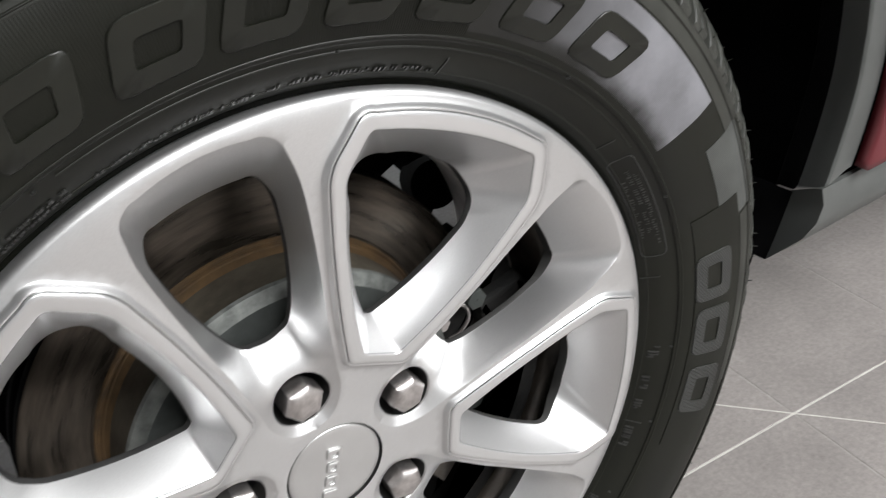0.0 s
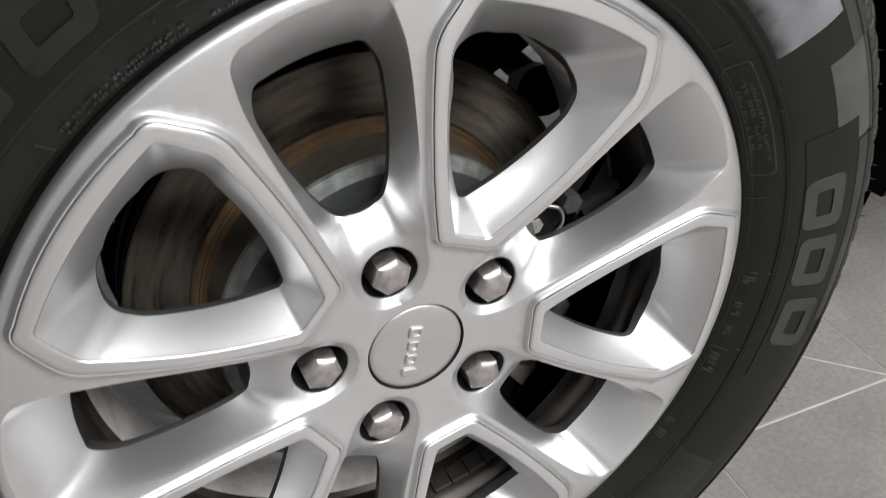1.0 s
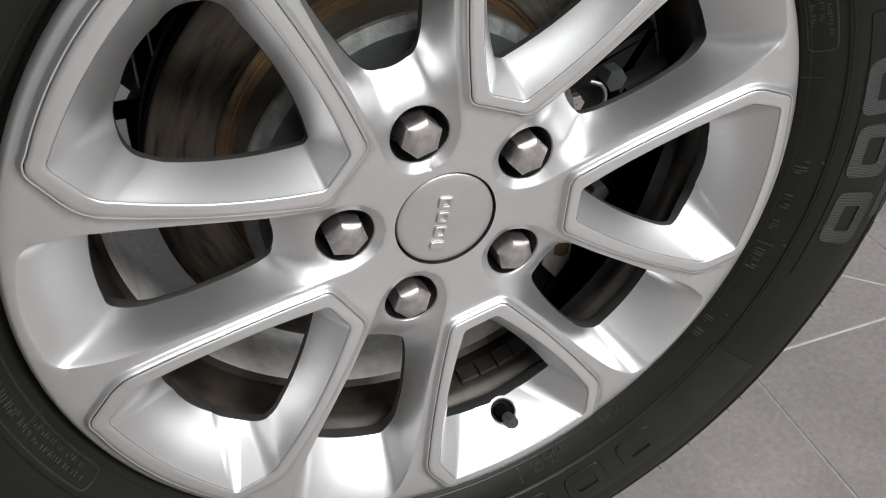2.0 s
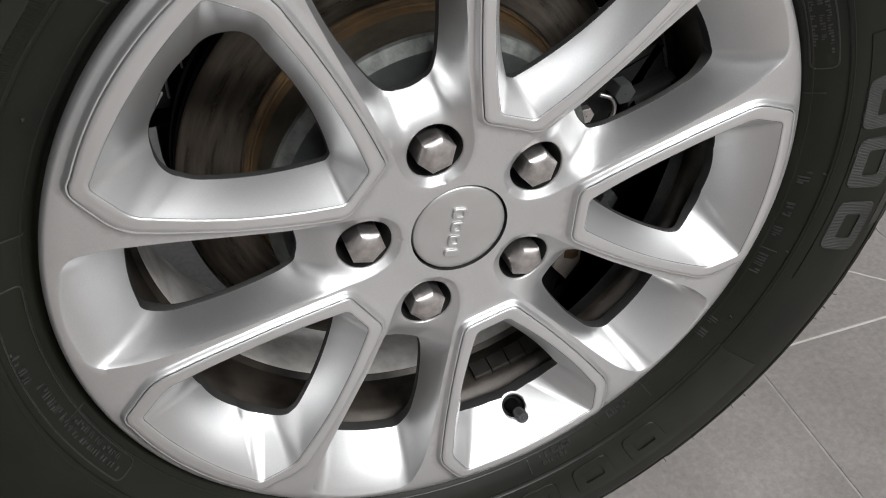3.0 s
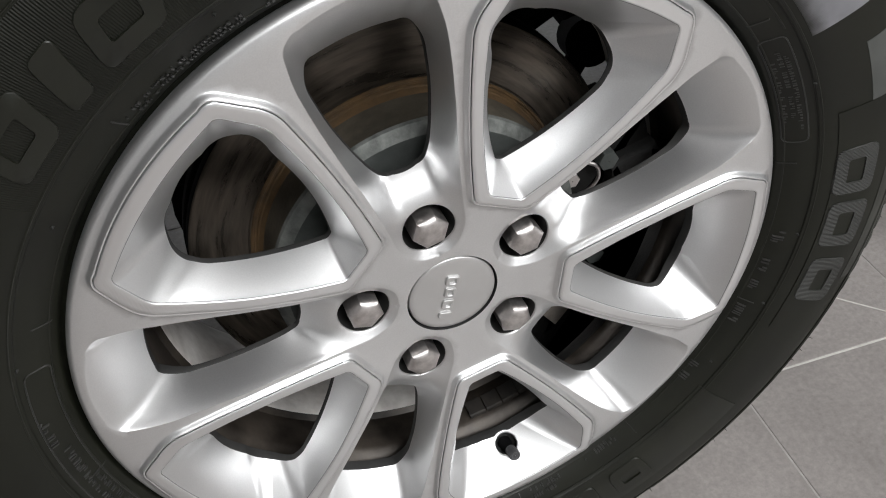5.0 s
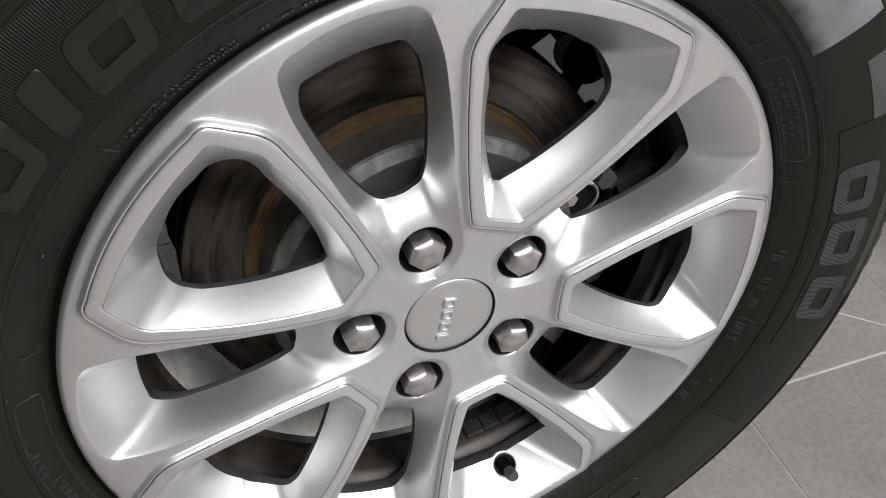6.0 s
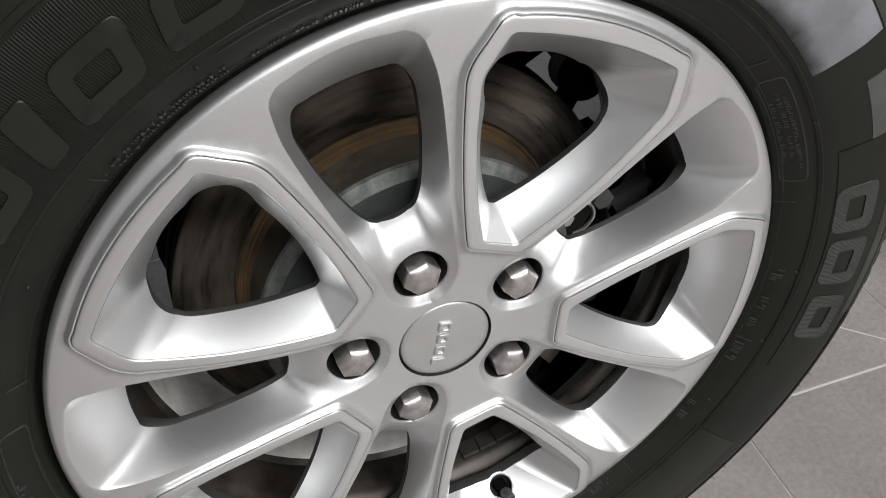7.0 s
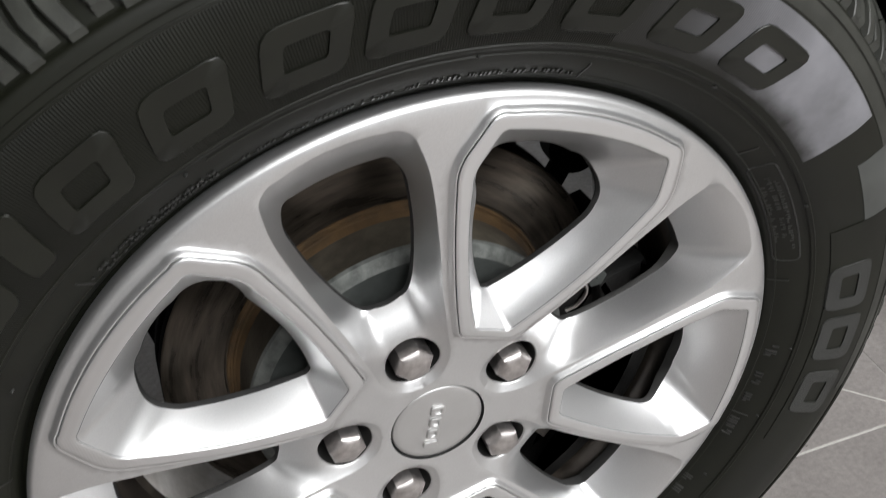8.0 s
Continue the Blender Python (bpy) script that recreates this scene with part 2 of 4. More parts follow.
link(TILE, toned.outputs[2], bsdf(TILE).inputs["Base Color"])
grain(TILE, 260.0, 0.12, 0.0006, tcoord.outputs["Position"])
GROUT = material("grey_grout", (0.45, 0.43, 0.41), 0.85)
mottle(GROUT, (0.30, 0.28, 0.265), (0.43, 0.41, 0.39), 60.0)
PALE = material("pale_grout", (0.62, 0.60, 0.56), 0.75)
mottle(PALE, (0.5, 0.48, 0.45), (0.7, 0.68, 0.64), 50.0)
WALLP = material("grey_wall_paint", (0.4, 0.4, 0.4), 0.7)
mottle(WALLP, (0.42, 0.42, 0.42), (0.50, 0.50, 0.50), 1.2)
CEIL = material("pale_ceiling_paint", (0.1, 0.1, 0.1), 0.8)
mottle(CEIL, (0.40, 0.40, 0.40), (0.47, 0.47, 0.47), 1.5)


# ---- mesh helpers ----
def part(name, verts, faces, mat, parent=None, label="", smooth=True, sharp=None):
    """One mesh object from plain lists, under a parent."""
    me = bpy.data.meshes.new(name)
    me.from_pydata([tuple(v) for v in verts], [], [tuple(f) for f in faces])
    me.validate()
    b = bmesh.new()
    b.from_mesh(me)
    bmesh.ops.remove_doubles(b, verts=b.verts, dist=1e-6)
    bmesh.ops.recalc_face_normals(b, faces=b.faces)
    b.to_mesh(me)
    b.free()
    if smooth:
        me.shade_smooth()
        if sharp:
            me.set_sharp_from_angle(angle=radians(sharp))
    me.materials.append(mat)
    ob = new(name, me)
    if parent:
        ob.parent = parent
    if label:
        ob["label"] = label
    return ob


def empty(name, location, label, category, **more):
    ob = new(name)
    ob.location = location
    ob.empty_display_size = 0.05
    return tagged(ob, label, category, **more)


def strip(loops, closed=True):
    """Quads between successive loops of equal length."""
    n = len(loops[0])
    verts = [p for lp in loops for p in lp]
    faces = []
    for i in range(len(loops) - 1):
        for j in range(n if closed else n - 1):
            k = (j + 1) % n
            faces.append((i * n + j, i * n + k, (i + 1) * n + k, (i + 1) * n + j))
    return verts, faces


def lathe(profile, n=256, a0=0.0, a1=2 * math.pi):
    """Revolves (radius, y) pairs round the y axis."""
    full = abs(a1 - a0 - 2 * math.pi) < 1e-6
    m = n if full else n + 1
    angles = [a0 + (a1 - a0) * i / n for i in range(m)]
    loops = [[(r * math.cos(a), y, r * math.sin(a)) for a in angles] for r, y in profile]
    return strip(loops, full)


def smooth_curve(points, n):
    """Catmull-Rom through the points."""
    pts = [Vector(p) for p in points]
    out = []
    for i in range(len(pts) - 1):
        p0, p1, p2, p3 = pts[max(i - 1, 0)], pts[i], pts[i + 1], pts[min(i + 2, len(pts) - 1)]
        for k in range(n):
            t = k / n
            out.append(0.5 * ((2 * p1) + (p2 - p0) * t + (2 * p0 - 5 * p1 + 4 * p2 - p3) * t * t + (3 * p1 - p0 - 3 * p2 + p3) * t ** 3))
    out.append(pts[-1])
    return out


def rounded(corners, radii, bulges, n_edge=26, n_arc=8):
    """A closed outline with rounded corners; bulges bow the edge that follows each corner."""
    c = [np.array(p, float) for p in corners]
    n = len(c)
    starts, ends, arcs = [], [], []
    for i in range(n):
        p, a, b = c[i], c[i - 1] - c[i], c[(i + 1) % n] - c[i]
        a, b = a / np.linalg.norm(a), b / np.linalg.norm(b)
        s, e = p + a * radii[i], p + b * radii[i]
        arcs.append([(1 - t) ** 2 * s + 2 * t * (1 - t) * p + t * t * e for t in np.linspace(0, 1, n_arc)])
    out = []
    for i in range(n):
        out += arcs[i]
        s, e = arcs[i][-1], arcs[(i + 1) % n][0]
        d = e - s
        nrm = np.array([d[1], -d[0]]) / max(np.linalg.norm(d), 1e-9)
        for t in np.linspace(0, 1, n_edge + 1, endpoint=False)[1:]:
            out.append(s + d * t + nrm * bulges[i] * 4 * t * (1 - t))
    return np.array(out)


def inset(loop, d):
    """Moves a closed outline inwards (it runs counter-clockwise) by d."""
    nxt, prv = np.roll(loop, -1, 0), np.roll(loop, 1, 0)
    tan = nxt - prv
    tan /= np.linalg.norm(tan, axis=1)[:, None]
    return loop + np.stack([-tan[:, 1], tan[:, 0]], 1) * d


def inside(points, loop):
    x, y = points[:, 0], points[:, 1]
    hit = np.zeros(len(points), bool)
    a, b = loop, np.roll(loop, -1, 0)
    for (x0, y0), (x1, y1) in zip(a, b):
        if y0 != y1:
            hit ^= ((y0 > y) != (y1 > y)) & (x < (x1 - x0) * (y - y0) / (y1 - y0) + x0)
    return hit


def distance(points, loop):
    a, b = loop, np.roll(loop, -1, 0)
    best = np.full(len(points), 9.0)
    for p, q in zip(a, b):
        d = q - p
        t = np.clip(((points - p) @ d) / max(d @ d, 1e-12), 0, 1)
        best = np.minimum(best, np.linalg.norm(points - (p + t[:, None] * d), axis=1))
    return best


def turned(loop, degrees):
    a = radians(degrees)
    c, s = math.cos(a), math.sin(a)
    return np.stack([loop[:, 0] * c - loop[:, 1] * s, loop[:, 0] * s + loop[:, 1] * c], 1)


def triangulate(loops, extra):
    """Triangles of the plane with the loops kept as edges: points, triangles."""
    pts = [tuple(p) for lp in loops for p in lp] + [tuple(p) for p in extra]
    edges, k = [], 0
    for lp in loops:
        edges += [(k + i, k + (i + 1) % len(lp)) for i in range(len(lp))]
        k += len(lp)
    v, e, f, *_ = delaunay_2d_cdt([Vector(p) for p in pts], edges, [], 0, 1e-7)
    v = np.array([tuple(p) for p in v])
    f = np.array([tuple(t) for t in f])
    a, b, c = v[f[:, 0]], v[f[:, 1]], v[f[:, 2]]
    area = 0.5 * np.abs((b[:, 0] - a[:, 0]) * (c[:, 1] - a[:, 1]) - (b[:, 1] - a[:, 1]) * (c[:, 0] - a[:, 0]))
    return v, f[area > 1e-8]


def circle(r, n, cx=0.0, cy=0.0):
    a = np.linspace(0, 2 * np.pi, n, endpoint=False)
    return np.stack([cx + r * np.cos(a), cy + r * np.sin(a)], 1)


def smoothstep(a, b, x):
    t = np.clip((x - a) / (b - a), 0, 1)
    return t * t * (3 - 2 * t)


# ---- floor, walls, ceiling ----
GRID_TURN, PITCH_X, PITCH_Y, CROSS = -3.4, 0.2650, 0.530, (0.6231, 0.0841)
ROOM_X, ROOM_Y, ROOM_Z = 7.0, 7.0, 3.6


def box(name, x0, x1, y0, y1, z0, z1, mat, parent=None, label="", bevel=0.0, smooth=False):
    b = bmesh.new()
    bmesh.ops.create_cube(b, size=1.0)
    for v in b.verts:
        v.co = ((x0 + x1) / 2 + v.co.x * (x1 - x0), (y0 + y1) / 2 + v.co.y * (y1 - y0), (z0 + z1) / 2 + v.co.z * (z1 - z0))
    if bevel:
        bmesh.ops.bevel(b, geom=b.edges[:], offset=bevel, segments=2, affect="EDGES", profile=0.7)
    me = bpy.data.meshes.new(name)
    b.to_mesh(me)
    b.free()
    me.materials.append(mat)
    if smooth:
        me.shade_smooth()
    ob = new(name, me)
    if parent:
        ob.parent = parent
    if label:
        ob["label"] = label
    return ob


floor = box("floor", -ROOM_X, ROOM_X, -ROOM_Y, ROOM_Y, -0.12, -0.0008, GROUT)
tagged(floor, "grey porcelain tiled showroom floor with thin pale joints", "floor", kind="structure")
for name, a in (("wall_west", (-ROOM_X - 0.15, -ROOM_X, -ROOM_Y, ROOM_Y)), ("wall_south", (-ROOM_X, ROOM_X, -ROOM_Y - 0.15, -ROOM_Y)),
                ("wall_east", (ROOM_X, ROOM_X + 0.15, -ROOM_Y, ROOM_Y))):
    tagged(box(name, *a, -0.12, ROOM_Z, WALLP), "plain grey painted showroom wall", "wall", kind="structure")
# added, unseen wide glazed opening beyond the car; its lamp brightens the floor beneath
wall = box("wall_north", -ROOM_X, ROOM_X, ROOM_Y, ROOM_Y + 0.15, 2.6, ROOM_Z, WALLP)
tagged(wall, "unseen grey showroom wall over an added wide glazed opening", "wall", kind="structure")
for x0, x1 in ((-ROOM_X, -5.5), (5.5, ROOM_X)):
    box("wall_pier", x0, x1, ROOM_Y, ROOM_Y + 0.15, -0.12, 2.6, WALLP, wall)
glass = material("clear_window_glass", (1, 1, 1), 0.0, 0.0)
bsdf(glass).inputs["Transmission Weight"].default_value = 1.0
window = new("added_window_1")
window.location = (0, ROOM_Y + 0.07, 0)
tagged(window, "unseen wide glazed front with slim grey frames, added for fill light", "window", kind="structure")
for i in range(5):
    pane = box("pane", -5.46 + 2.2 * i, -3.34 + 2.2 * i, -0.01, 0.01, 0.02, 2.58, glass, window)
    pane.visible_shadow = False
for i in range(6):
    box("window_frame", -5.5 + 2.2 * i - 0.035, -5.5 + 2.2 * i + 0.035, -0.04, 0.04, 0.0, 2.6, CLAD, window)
# fill lamp with no known source; brightens the floor under the car
day = bpy.data.lights.new("under_car_fill", "AREA")
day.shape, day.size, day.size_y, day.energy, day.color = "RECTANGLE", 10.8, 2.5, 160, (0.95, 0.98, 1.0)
new("under_car_fill", day).matrix_world = look((0, ROOM_Y + 0.30, 1.3), (0, 0, 1.3))
tagged(box("ceiling", -ROOM_X - 0.15, ROOM_X + 0.15, -ROOM_Y - 0.15, ROOM_Y + 0.15, ROOM_Z, ROOM_Z + 0.12, CEIL),
       "plain pale grey showroom ceiling", "ceiling", kind="structure")

# ---- the wheel ----
AXLE = (0.0, 0.0, 0.37)
LUG_TURN, POCKET_TURN = 101.0, 137.0
wheel = empty("alloy_wheel", AXLE, "silver ten-window alloy wheel with black all-season tyre on tiled floor", "wheel")

FACE_R = [0.0, 0.034, 0.050, 0.070, 0.090, 0.115, 0.150, 0.200, 0.225, 0.236, 0.2420, 0.2450, 0.2466, 0.2477]
FACE_Y = [0.0125, 0.0125, 0.0118, 0.0095, 0.0062, 0.0032, -0.0005, -0.0040, -0.0042, -0.0038, -0.0032, -0.0022, -0.0008, 0.0012]


def face_y(r):
    return np.interp(r, FACE_R, FACE_Y)


# the framed window: outlines in (along the axis, across it)
def hexagon(tip_u, tip_v, side_u, side_v, out_u, out_v, radii, bulge, bow=0.0005):
    corners = [(tip_u, -tip_v), (side_u, -side_v), (out_u, -out_v), (out_u, out_v), (side_u, side_v), (tip_u, tip_v)]
    return rounded(corners, [radii[0], radii[1], radii[2], radii[2], radii[1], radii[0]], [bow, 0.0, bulge, 0.0, bow, 0.0], 84, 10)


LIP = hexagon(0.0880, 0.0128, 0.1942, 0.0634, 0.2228, 0.0562, (0.004, 0.008, 0.005), 0.0050, 0.0036)
FRAME_OUT = hexagon(0.0802, 0.0204, 0.1958, 0.0740, 0.2312, 0.0632, (0.006, 0.012, 0.008), 0.0072, 0.0022)
BEVEL_TOP = inset(FRAME_OUT, -0.0008)
BEVEL_FOOT = inset(FRAME_OUT, -0.0036)
HOLE = hexagon(0.1015, 0.0030, 0.1850, 0.0475, 0.2020, 0.0290, (0.0026, 0.0110, 0.0110), 0.0028, 0.0042)
# its edge lies shallower along the spokes than at the tip and at the outer end
END = smoothstep(0.165, 0.2035, HOLE[:, 0])
HOLE_Y = (0.018 - 0.20 * (HOLE[:, 0] - 0.15)) * (1 - END) + 0.028 * END

# the plain window with the nut at its foot
def mirrored(half, radii, bulges, n_edge, n_arc):
    """A closed outline from its lower half, from the hub outwards."""
    corners = [(u, -v) for u, v in half] + [(u, v) for u, v in reversed(half)]
    return rounded(corners, radii + radii[::-1], bulges, n_edge, n_arc)


PLAIN_LIP = mirrored([(0.0395, 0.0130), (0.0580, 0.0245), (0.0890, 0.0268), (0.1150, 0.0298), (0.1370, 0.0337), (0.1600, 0.0374), (0.1850, 0.0410), (0.2080, 0.0433), (0.2300, 0.0412), (0.2368, 0.0330)],
                     [0.0105, 0.009, 0.010, 0.010, 0.010, 0.010, 0.010, 0.009, 0.0045, 0.0045], [0, 0, 0, 0, 0, 0, 0, 0, 0, 0.0040] + [0] * 9 + [0.0010], 8, 6)
PLAIN_HOLE = mirrored([(0.1050, 0.0145), (0.1150, 0.0204), (0.1300, 0.0258), (0.1550, 0.0328), (0.1860, 0.0370), (0.2020, 0.0310)],
                      [0.0060, 0.0050, 0.0060, 0.012, 0.008, 0.0065], [0, 0, 0, 0, 0, 0.0024] + [0] * 5 + [0.0012], 10, 6)
LUG_HOLE = circle(0.0188, 60, 0.0635, 0.0)


def lift(loop, y, turn):
    """Places an outline on the wheel, at the depths y."""
    p = turned(loop, turn)
    return [(a, float(b), c) for a, b, c in zip(p[:, 0], np.broadcast_to(y, len(p)), p[:, 1])]


def radius(loop):
    return np.linalg.norm(loop, axis=1)


# painted face, walls of the windows and lug pockets: one casting
verts, faces = [], []


def add(v, f):
    k = len(verts)
    verts.extend(v)
    faces.extend([tuple(i + k for i in q) for q in f])


LUG_WELLS, PLAIN_RIMS = [], []


def stations(loop, marks, counts):
    """Resamples a closed outline between the points of it that lie nearest to the marks."""
    at = [int(np.argmin(np.linalg.norm(loop - np.array(m), axis=1))) for m in marks]
    out = []
    for a, b, n in zip(at, at[1:] + at[:1], counts):
        piece = np.concatenate([loop[a:b + 1]]) if b > a else np.concatenate([loop[a:], loop[:b + 1]])
        way = np.concatenate([[0], np.cumsum(np.linalg.norm(np.diff(piece, axis=0), axis=1))])
        t = np.linspace(0, way[-1], n, endpoint=False)
        out.append(np.stack([np.interp(t, way, piece[:, 0]), np.interp(t, way, piece[:, 1])], 1))
    return np.concatenate(out)


# a plain window's walls are ruled: each station of the lip leads straight to its station of the opening
COUNTS = (20, 110, 14, 50, 14, 110, 20)
RULED_LIP = stations(PLAIN_LIP, [(0.0395, 0.0), (0.0580, -0.0215), (0.2255, -0.0415), (0.2355, -0.0345), (0.2355, 0.0345), (0.2255, 0.0415), (0.0580, 0.0215)], COUNTS)
RULED_HOLE = stations(PLAIN_HOLE, [(0.1050, 0.0), (0.1075, -0.0160), (0.1930, -0.0350), (0.1995, -0.0315), (0.1995, 0.0315), (0.1930, 0.0350), (0.1075, 0.0160)], COUNTS)


def ruled_share(points):
    """How far along its ruling each point lies: 0 on the lip, 1 on the opening."""
    rows = 40
    span = RULED_HOLE - RULED_LIP
    grid = np.stack([RULED_LIP + span * (q / rows) for q in range(rows + 1)])
    flat_grid = grid.reshape(-1, 2)
    n = len(RULED_LIP)
    share = np.zeros(len(points))
    for i in range(0, len(points), 200):
        p = points[i:i + 200]
        near = np.argmin(((p[:, None, :] - flat_grid[None]) ** 2).sum(2), 1)
        row, col = near // n, near % n
        along = span[col]
        across = grid[row, (col + 1) % n] - grid[row, col - 1]
        gap = p - flat_grid[near]
        det = along[:, 0] * across[:, 1] - along[:, 1] * across[:, 0]
        share[i:i + 200] = row / rows + (gap[:, 0] * across[:, 1] - gap[:, 1] * across[:, 0]) / np.where(np.abs(det) < 1e-9, 1e-9, det)
    return np.clip(share, 0, 1)


OUTER = circle(0.2450, 720)
CAP_HOLE = circle(0.0336, 96)
foots = [turned(BEVEL_FOOT, POCKET_TURN + 72 * k) for k in range(5)]
lips = [turned(PLAIN_LIP, LUG_TURN + 72 * k) for k in range(5)]
step = 0.0042
gx, gy = np.meshgrid(np.arange(-0.246, 0.246, step), np.arange(-0.246, 0.246, step))
gx = gx + (np.arange(gx.shape[0]) % 2)[:, None] * step / 2
cloud = np.stack([gx.ravel(), gy.ravel()], 1)
rad = np.linalg.norm(cloud, axis=1)
cloud = cloud[(rad < 0.2435) & (rad > 0.0352)]
for lp in foots + lips:
    cloud = cloud[~inside(cloud, lp) & (distance(cloud, lp) > 0.0022)]
flat, tris = triangulate([OUTER, CAP_HOLE] + foots + lips + [circle(0.2442, 720), circle(0.0348, 96)], list(cloud))
mid = flat[tris].mean(1)
keep = (np.linalg.norm(mid, axis=1) < 0.2450) & (np.linalg.norm(mid, axis=1) > 0.0335)
for lp in foots + lips:
    keep &= ~inside(mid, lp)
add([(p[0], float(face_y(np.hypot(*p))), p[1]) for p in flat], [t for t, k in zip(tris, keep) if k])
add(*lathe([(0.2450, -0.0022), (0.2459, -0.0016), (0.2468, -0.0006), (0.2474, 0.0004), (0.2477, 0.0016), (0.2474, 0.0060), (0.2455, 0.0120), (0.2400, 0.0150)], 720))

for k in range(5):
    turn = POCKET_TURN + 72 * k
    loops = [lift(BEVEL_FOOT, face_y(radius(BEVEL_FOOT)), turn)]
    for s in (0.25, 0.5, 0.75, 1.0):
        lp = BEVEL_FOOT * (1 - s) + BEVEL_TOP * s
        loops.append(lift(lp, face_y(radius(lp)) - 0.0036 * (s * s * (3 - 2 * s)), turn))
    loops.append(lift(FRAME_OUT, face_y(radius(FRAME_OUT)) - 0.0034, turn))
    loops.append(lift(FRAME_OUT, face_y(radius(FRAME_OUT)) - 0.0008, turn))
    add(*strip(loops))
    loops = []
    y0 = face_y(radius(LIP)) - 0.0036
    for s in np.linspace(0, 1, 25):
        q = s ** 1.05
        lp = LIP * (1 - q) + HOLE * q
        loops.append(lift(lp, y0 + (HOLE_Y - y0) * (0.80 * s + 0.20 * s * s), turn))
    wall_v, wall_f = strip(loops)
    if k == 2:
        # opening for the valve
        t = radians(turn)
        out = Vector((math.cos(t), 0, math.sin(t)))
        d = (out * -0.859 + Vector((0, -0.512, 0))).normalized()
        start = out * 0.2096 + Vector((0, 0.0197, 0))
        def clear(face):
            c = sum((Vector(wall_v[i]) for i in face), Vector()) / len(face) - start
            return (c - d * c.dot(d)).length > 0.0102 or c.length > 0.03
        wall_f = [q for q in wall_f if clear(q)]
    add(wall_v, wall_f)

    # plain window
    turn = LUG_TURN + 72 * k
    hole_y = 0.030
    sub = 0.0018
    px, py = np.meshgrid(np.arange(0.04, 0.24, sub), np.arange(-0.046, 0.046, sub))
    px = px + (np.arange(px.shape[0]) % 2)[:, None] * sub / 2
    pts = np.stack([px.ravel(), py.ravel()], 1)
    fillets = [inset(PLAIN_LIP, d) for d in (0.0006, 0.0013, 0.0022)]
    pts = pts[inside(pts, fillets[-1]) & ~inside(pts, PLAIN_HOLE) & ~inside(pts, LUG_HOLE)]
    pts = pts[(distance(pts, fillets[-1]) > 0.0012) & (distance(pts, PLAIN_HOLE) > 0.0012) & (distance(pts, LUG_HOLE) > 0.0012)]
    fv, ft = triangulate([PLAIN_LIP] + fillets + [PLAIN_HOLE, LUG_HOLE], list(pts))
    fm = fv[ft].mean(1)
    ok = inside(fm, PLAIN_LIP) & ~inside(fm, PLAIN_HOLE) & ~inside(fm, LUG_HOLE)
    dl = distance(fv, PLAIN_LIP)
    share = ruled_share(fv) if k == 0 else share
    base = face_y(np.linalg.norm(fv, axis=1))
    # a trough with steep sides leads from the nut down to the opening
    far = smoothstep(0.076, 0.1105, fv[:, 0])
    foot = 0.0070 + (hole_y - base - 0.0070) * far
    bowl = 1 - (1 - np.clip(dl / 0.0165, 0, 1)) ** 2
    side = np.maximum(share, bowl * (1 - smoothstep(0.130, 0.165, fv[:, 0])))
    ease = smoothstep(-0.0010, 0.0016, dl) * np.clip(dl / 0.0004, 0, 1)
    depth = base + foot * (0.70 * side + 0.30 * side ** 2) * ease
    rim_y = [float(depth[int(np.argmin(np.linalg.norm(fv - p, axis=1)))]) for p in PLAIN_HOLE]
    PLAIN_RIMS.append((turn, np.array(rim_y)))
    tw = turned(fv, turn)
    add([(p[0], float(y), p[1]) for p, y in zip(tw, depth)], [t for t, o in zip(ft, ok) if o])
    lug_top = []
    for p in LUG_HOLE:
        i = int(np.argmin(np.linalg.norm(fv - p, axis=1)))
        lug_top.append(float(depth[i]))
    lug_top = np.array(lug_top)
    add(*strip([lift(LUG_HOLE, lug_top, turn), lift(circle(0.0184, 60, 0.0635, 0.0), lug_top + 0.0003, turn), lift(circle(0.0181, 60, 0.0635, 0.0), lug_top + 0.0014, turn)]))
    LUG_WELLS.append((turn, lug_top + 0.0014))
rim = part("rim", verts, faces, SILVER, wheel, "silver painted alloy casting with ten windows", sharp=42)

# backs of the windows and seat of the nuts, coloured dark for shade; barrel
backs_v, backs_f = [], []


def add_back(v, f):
    k = len(backs_v)
    backs_v.extend(v)
    backs_f.extend([tuple(i + k for i in q) for q in f])


def back_depth(loop):
    """The casting is thin at the spokes and thick at the outer end of a window."""
    return 0.0040 + 0.0045 * smoothstep(0.170, 0.203, loop[:, 0])


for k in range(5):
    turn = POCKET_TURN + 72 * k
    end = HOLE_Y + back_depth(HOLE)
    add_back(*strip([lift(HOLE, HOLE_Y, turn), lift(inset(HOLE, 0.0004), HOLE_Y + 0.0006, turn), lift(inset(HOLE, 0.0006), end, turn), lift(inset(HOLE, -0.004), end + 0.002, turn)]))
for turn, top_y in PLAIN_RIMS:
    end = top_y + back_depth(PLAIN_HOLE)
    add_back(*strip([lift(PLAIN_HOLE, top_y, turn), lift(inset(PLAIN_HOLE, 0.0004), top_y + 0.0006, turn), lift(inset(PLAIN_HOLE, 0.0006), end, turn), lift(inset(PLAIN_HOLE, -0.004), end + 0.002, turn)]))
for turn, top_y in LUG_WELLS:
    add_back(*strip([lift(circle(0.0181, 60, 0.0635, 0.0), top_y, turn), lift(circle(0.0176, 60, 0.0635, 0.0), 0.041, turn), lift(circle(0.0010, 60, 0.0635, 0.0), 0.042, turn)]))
part("window_back", backs_v, backs_f, INNER, rim, "backs of the windows, shade put into their dark colour", sharp=40)
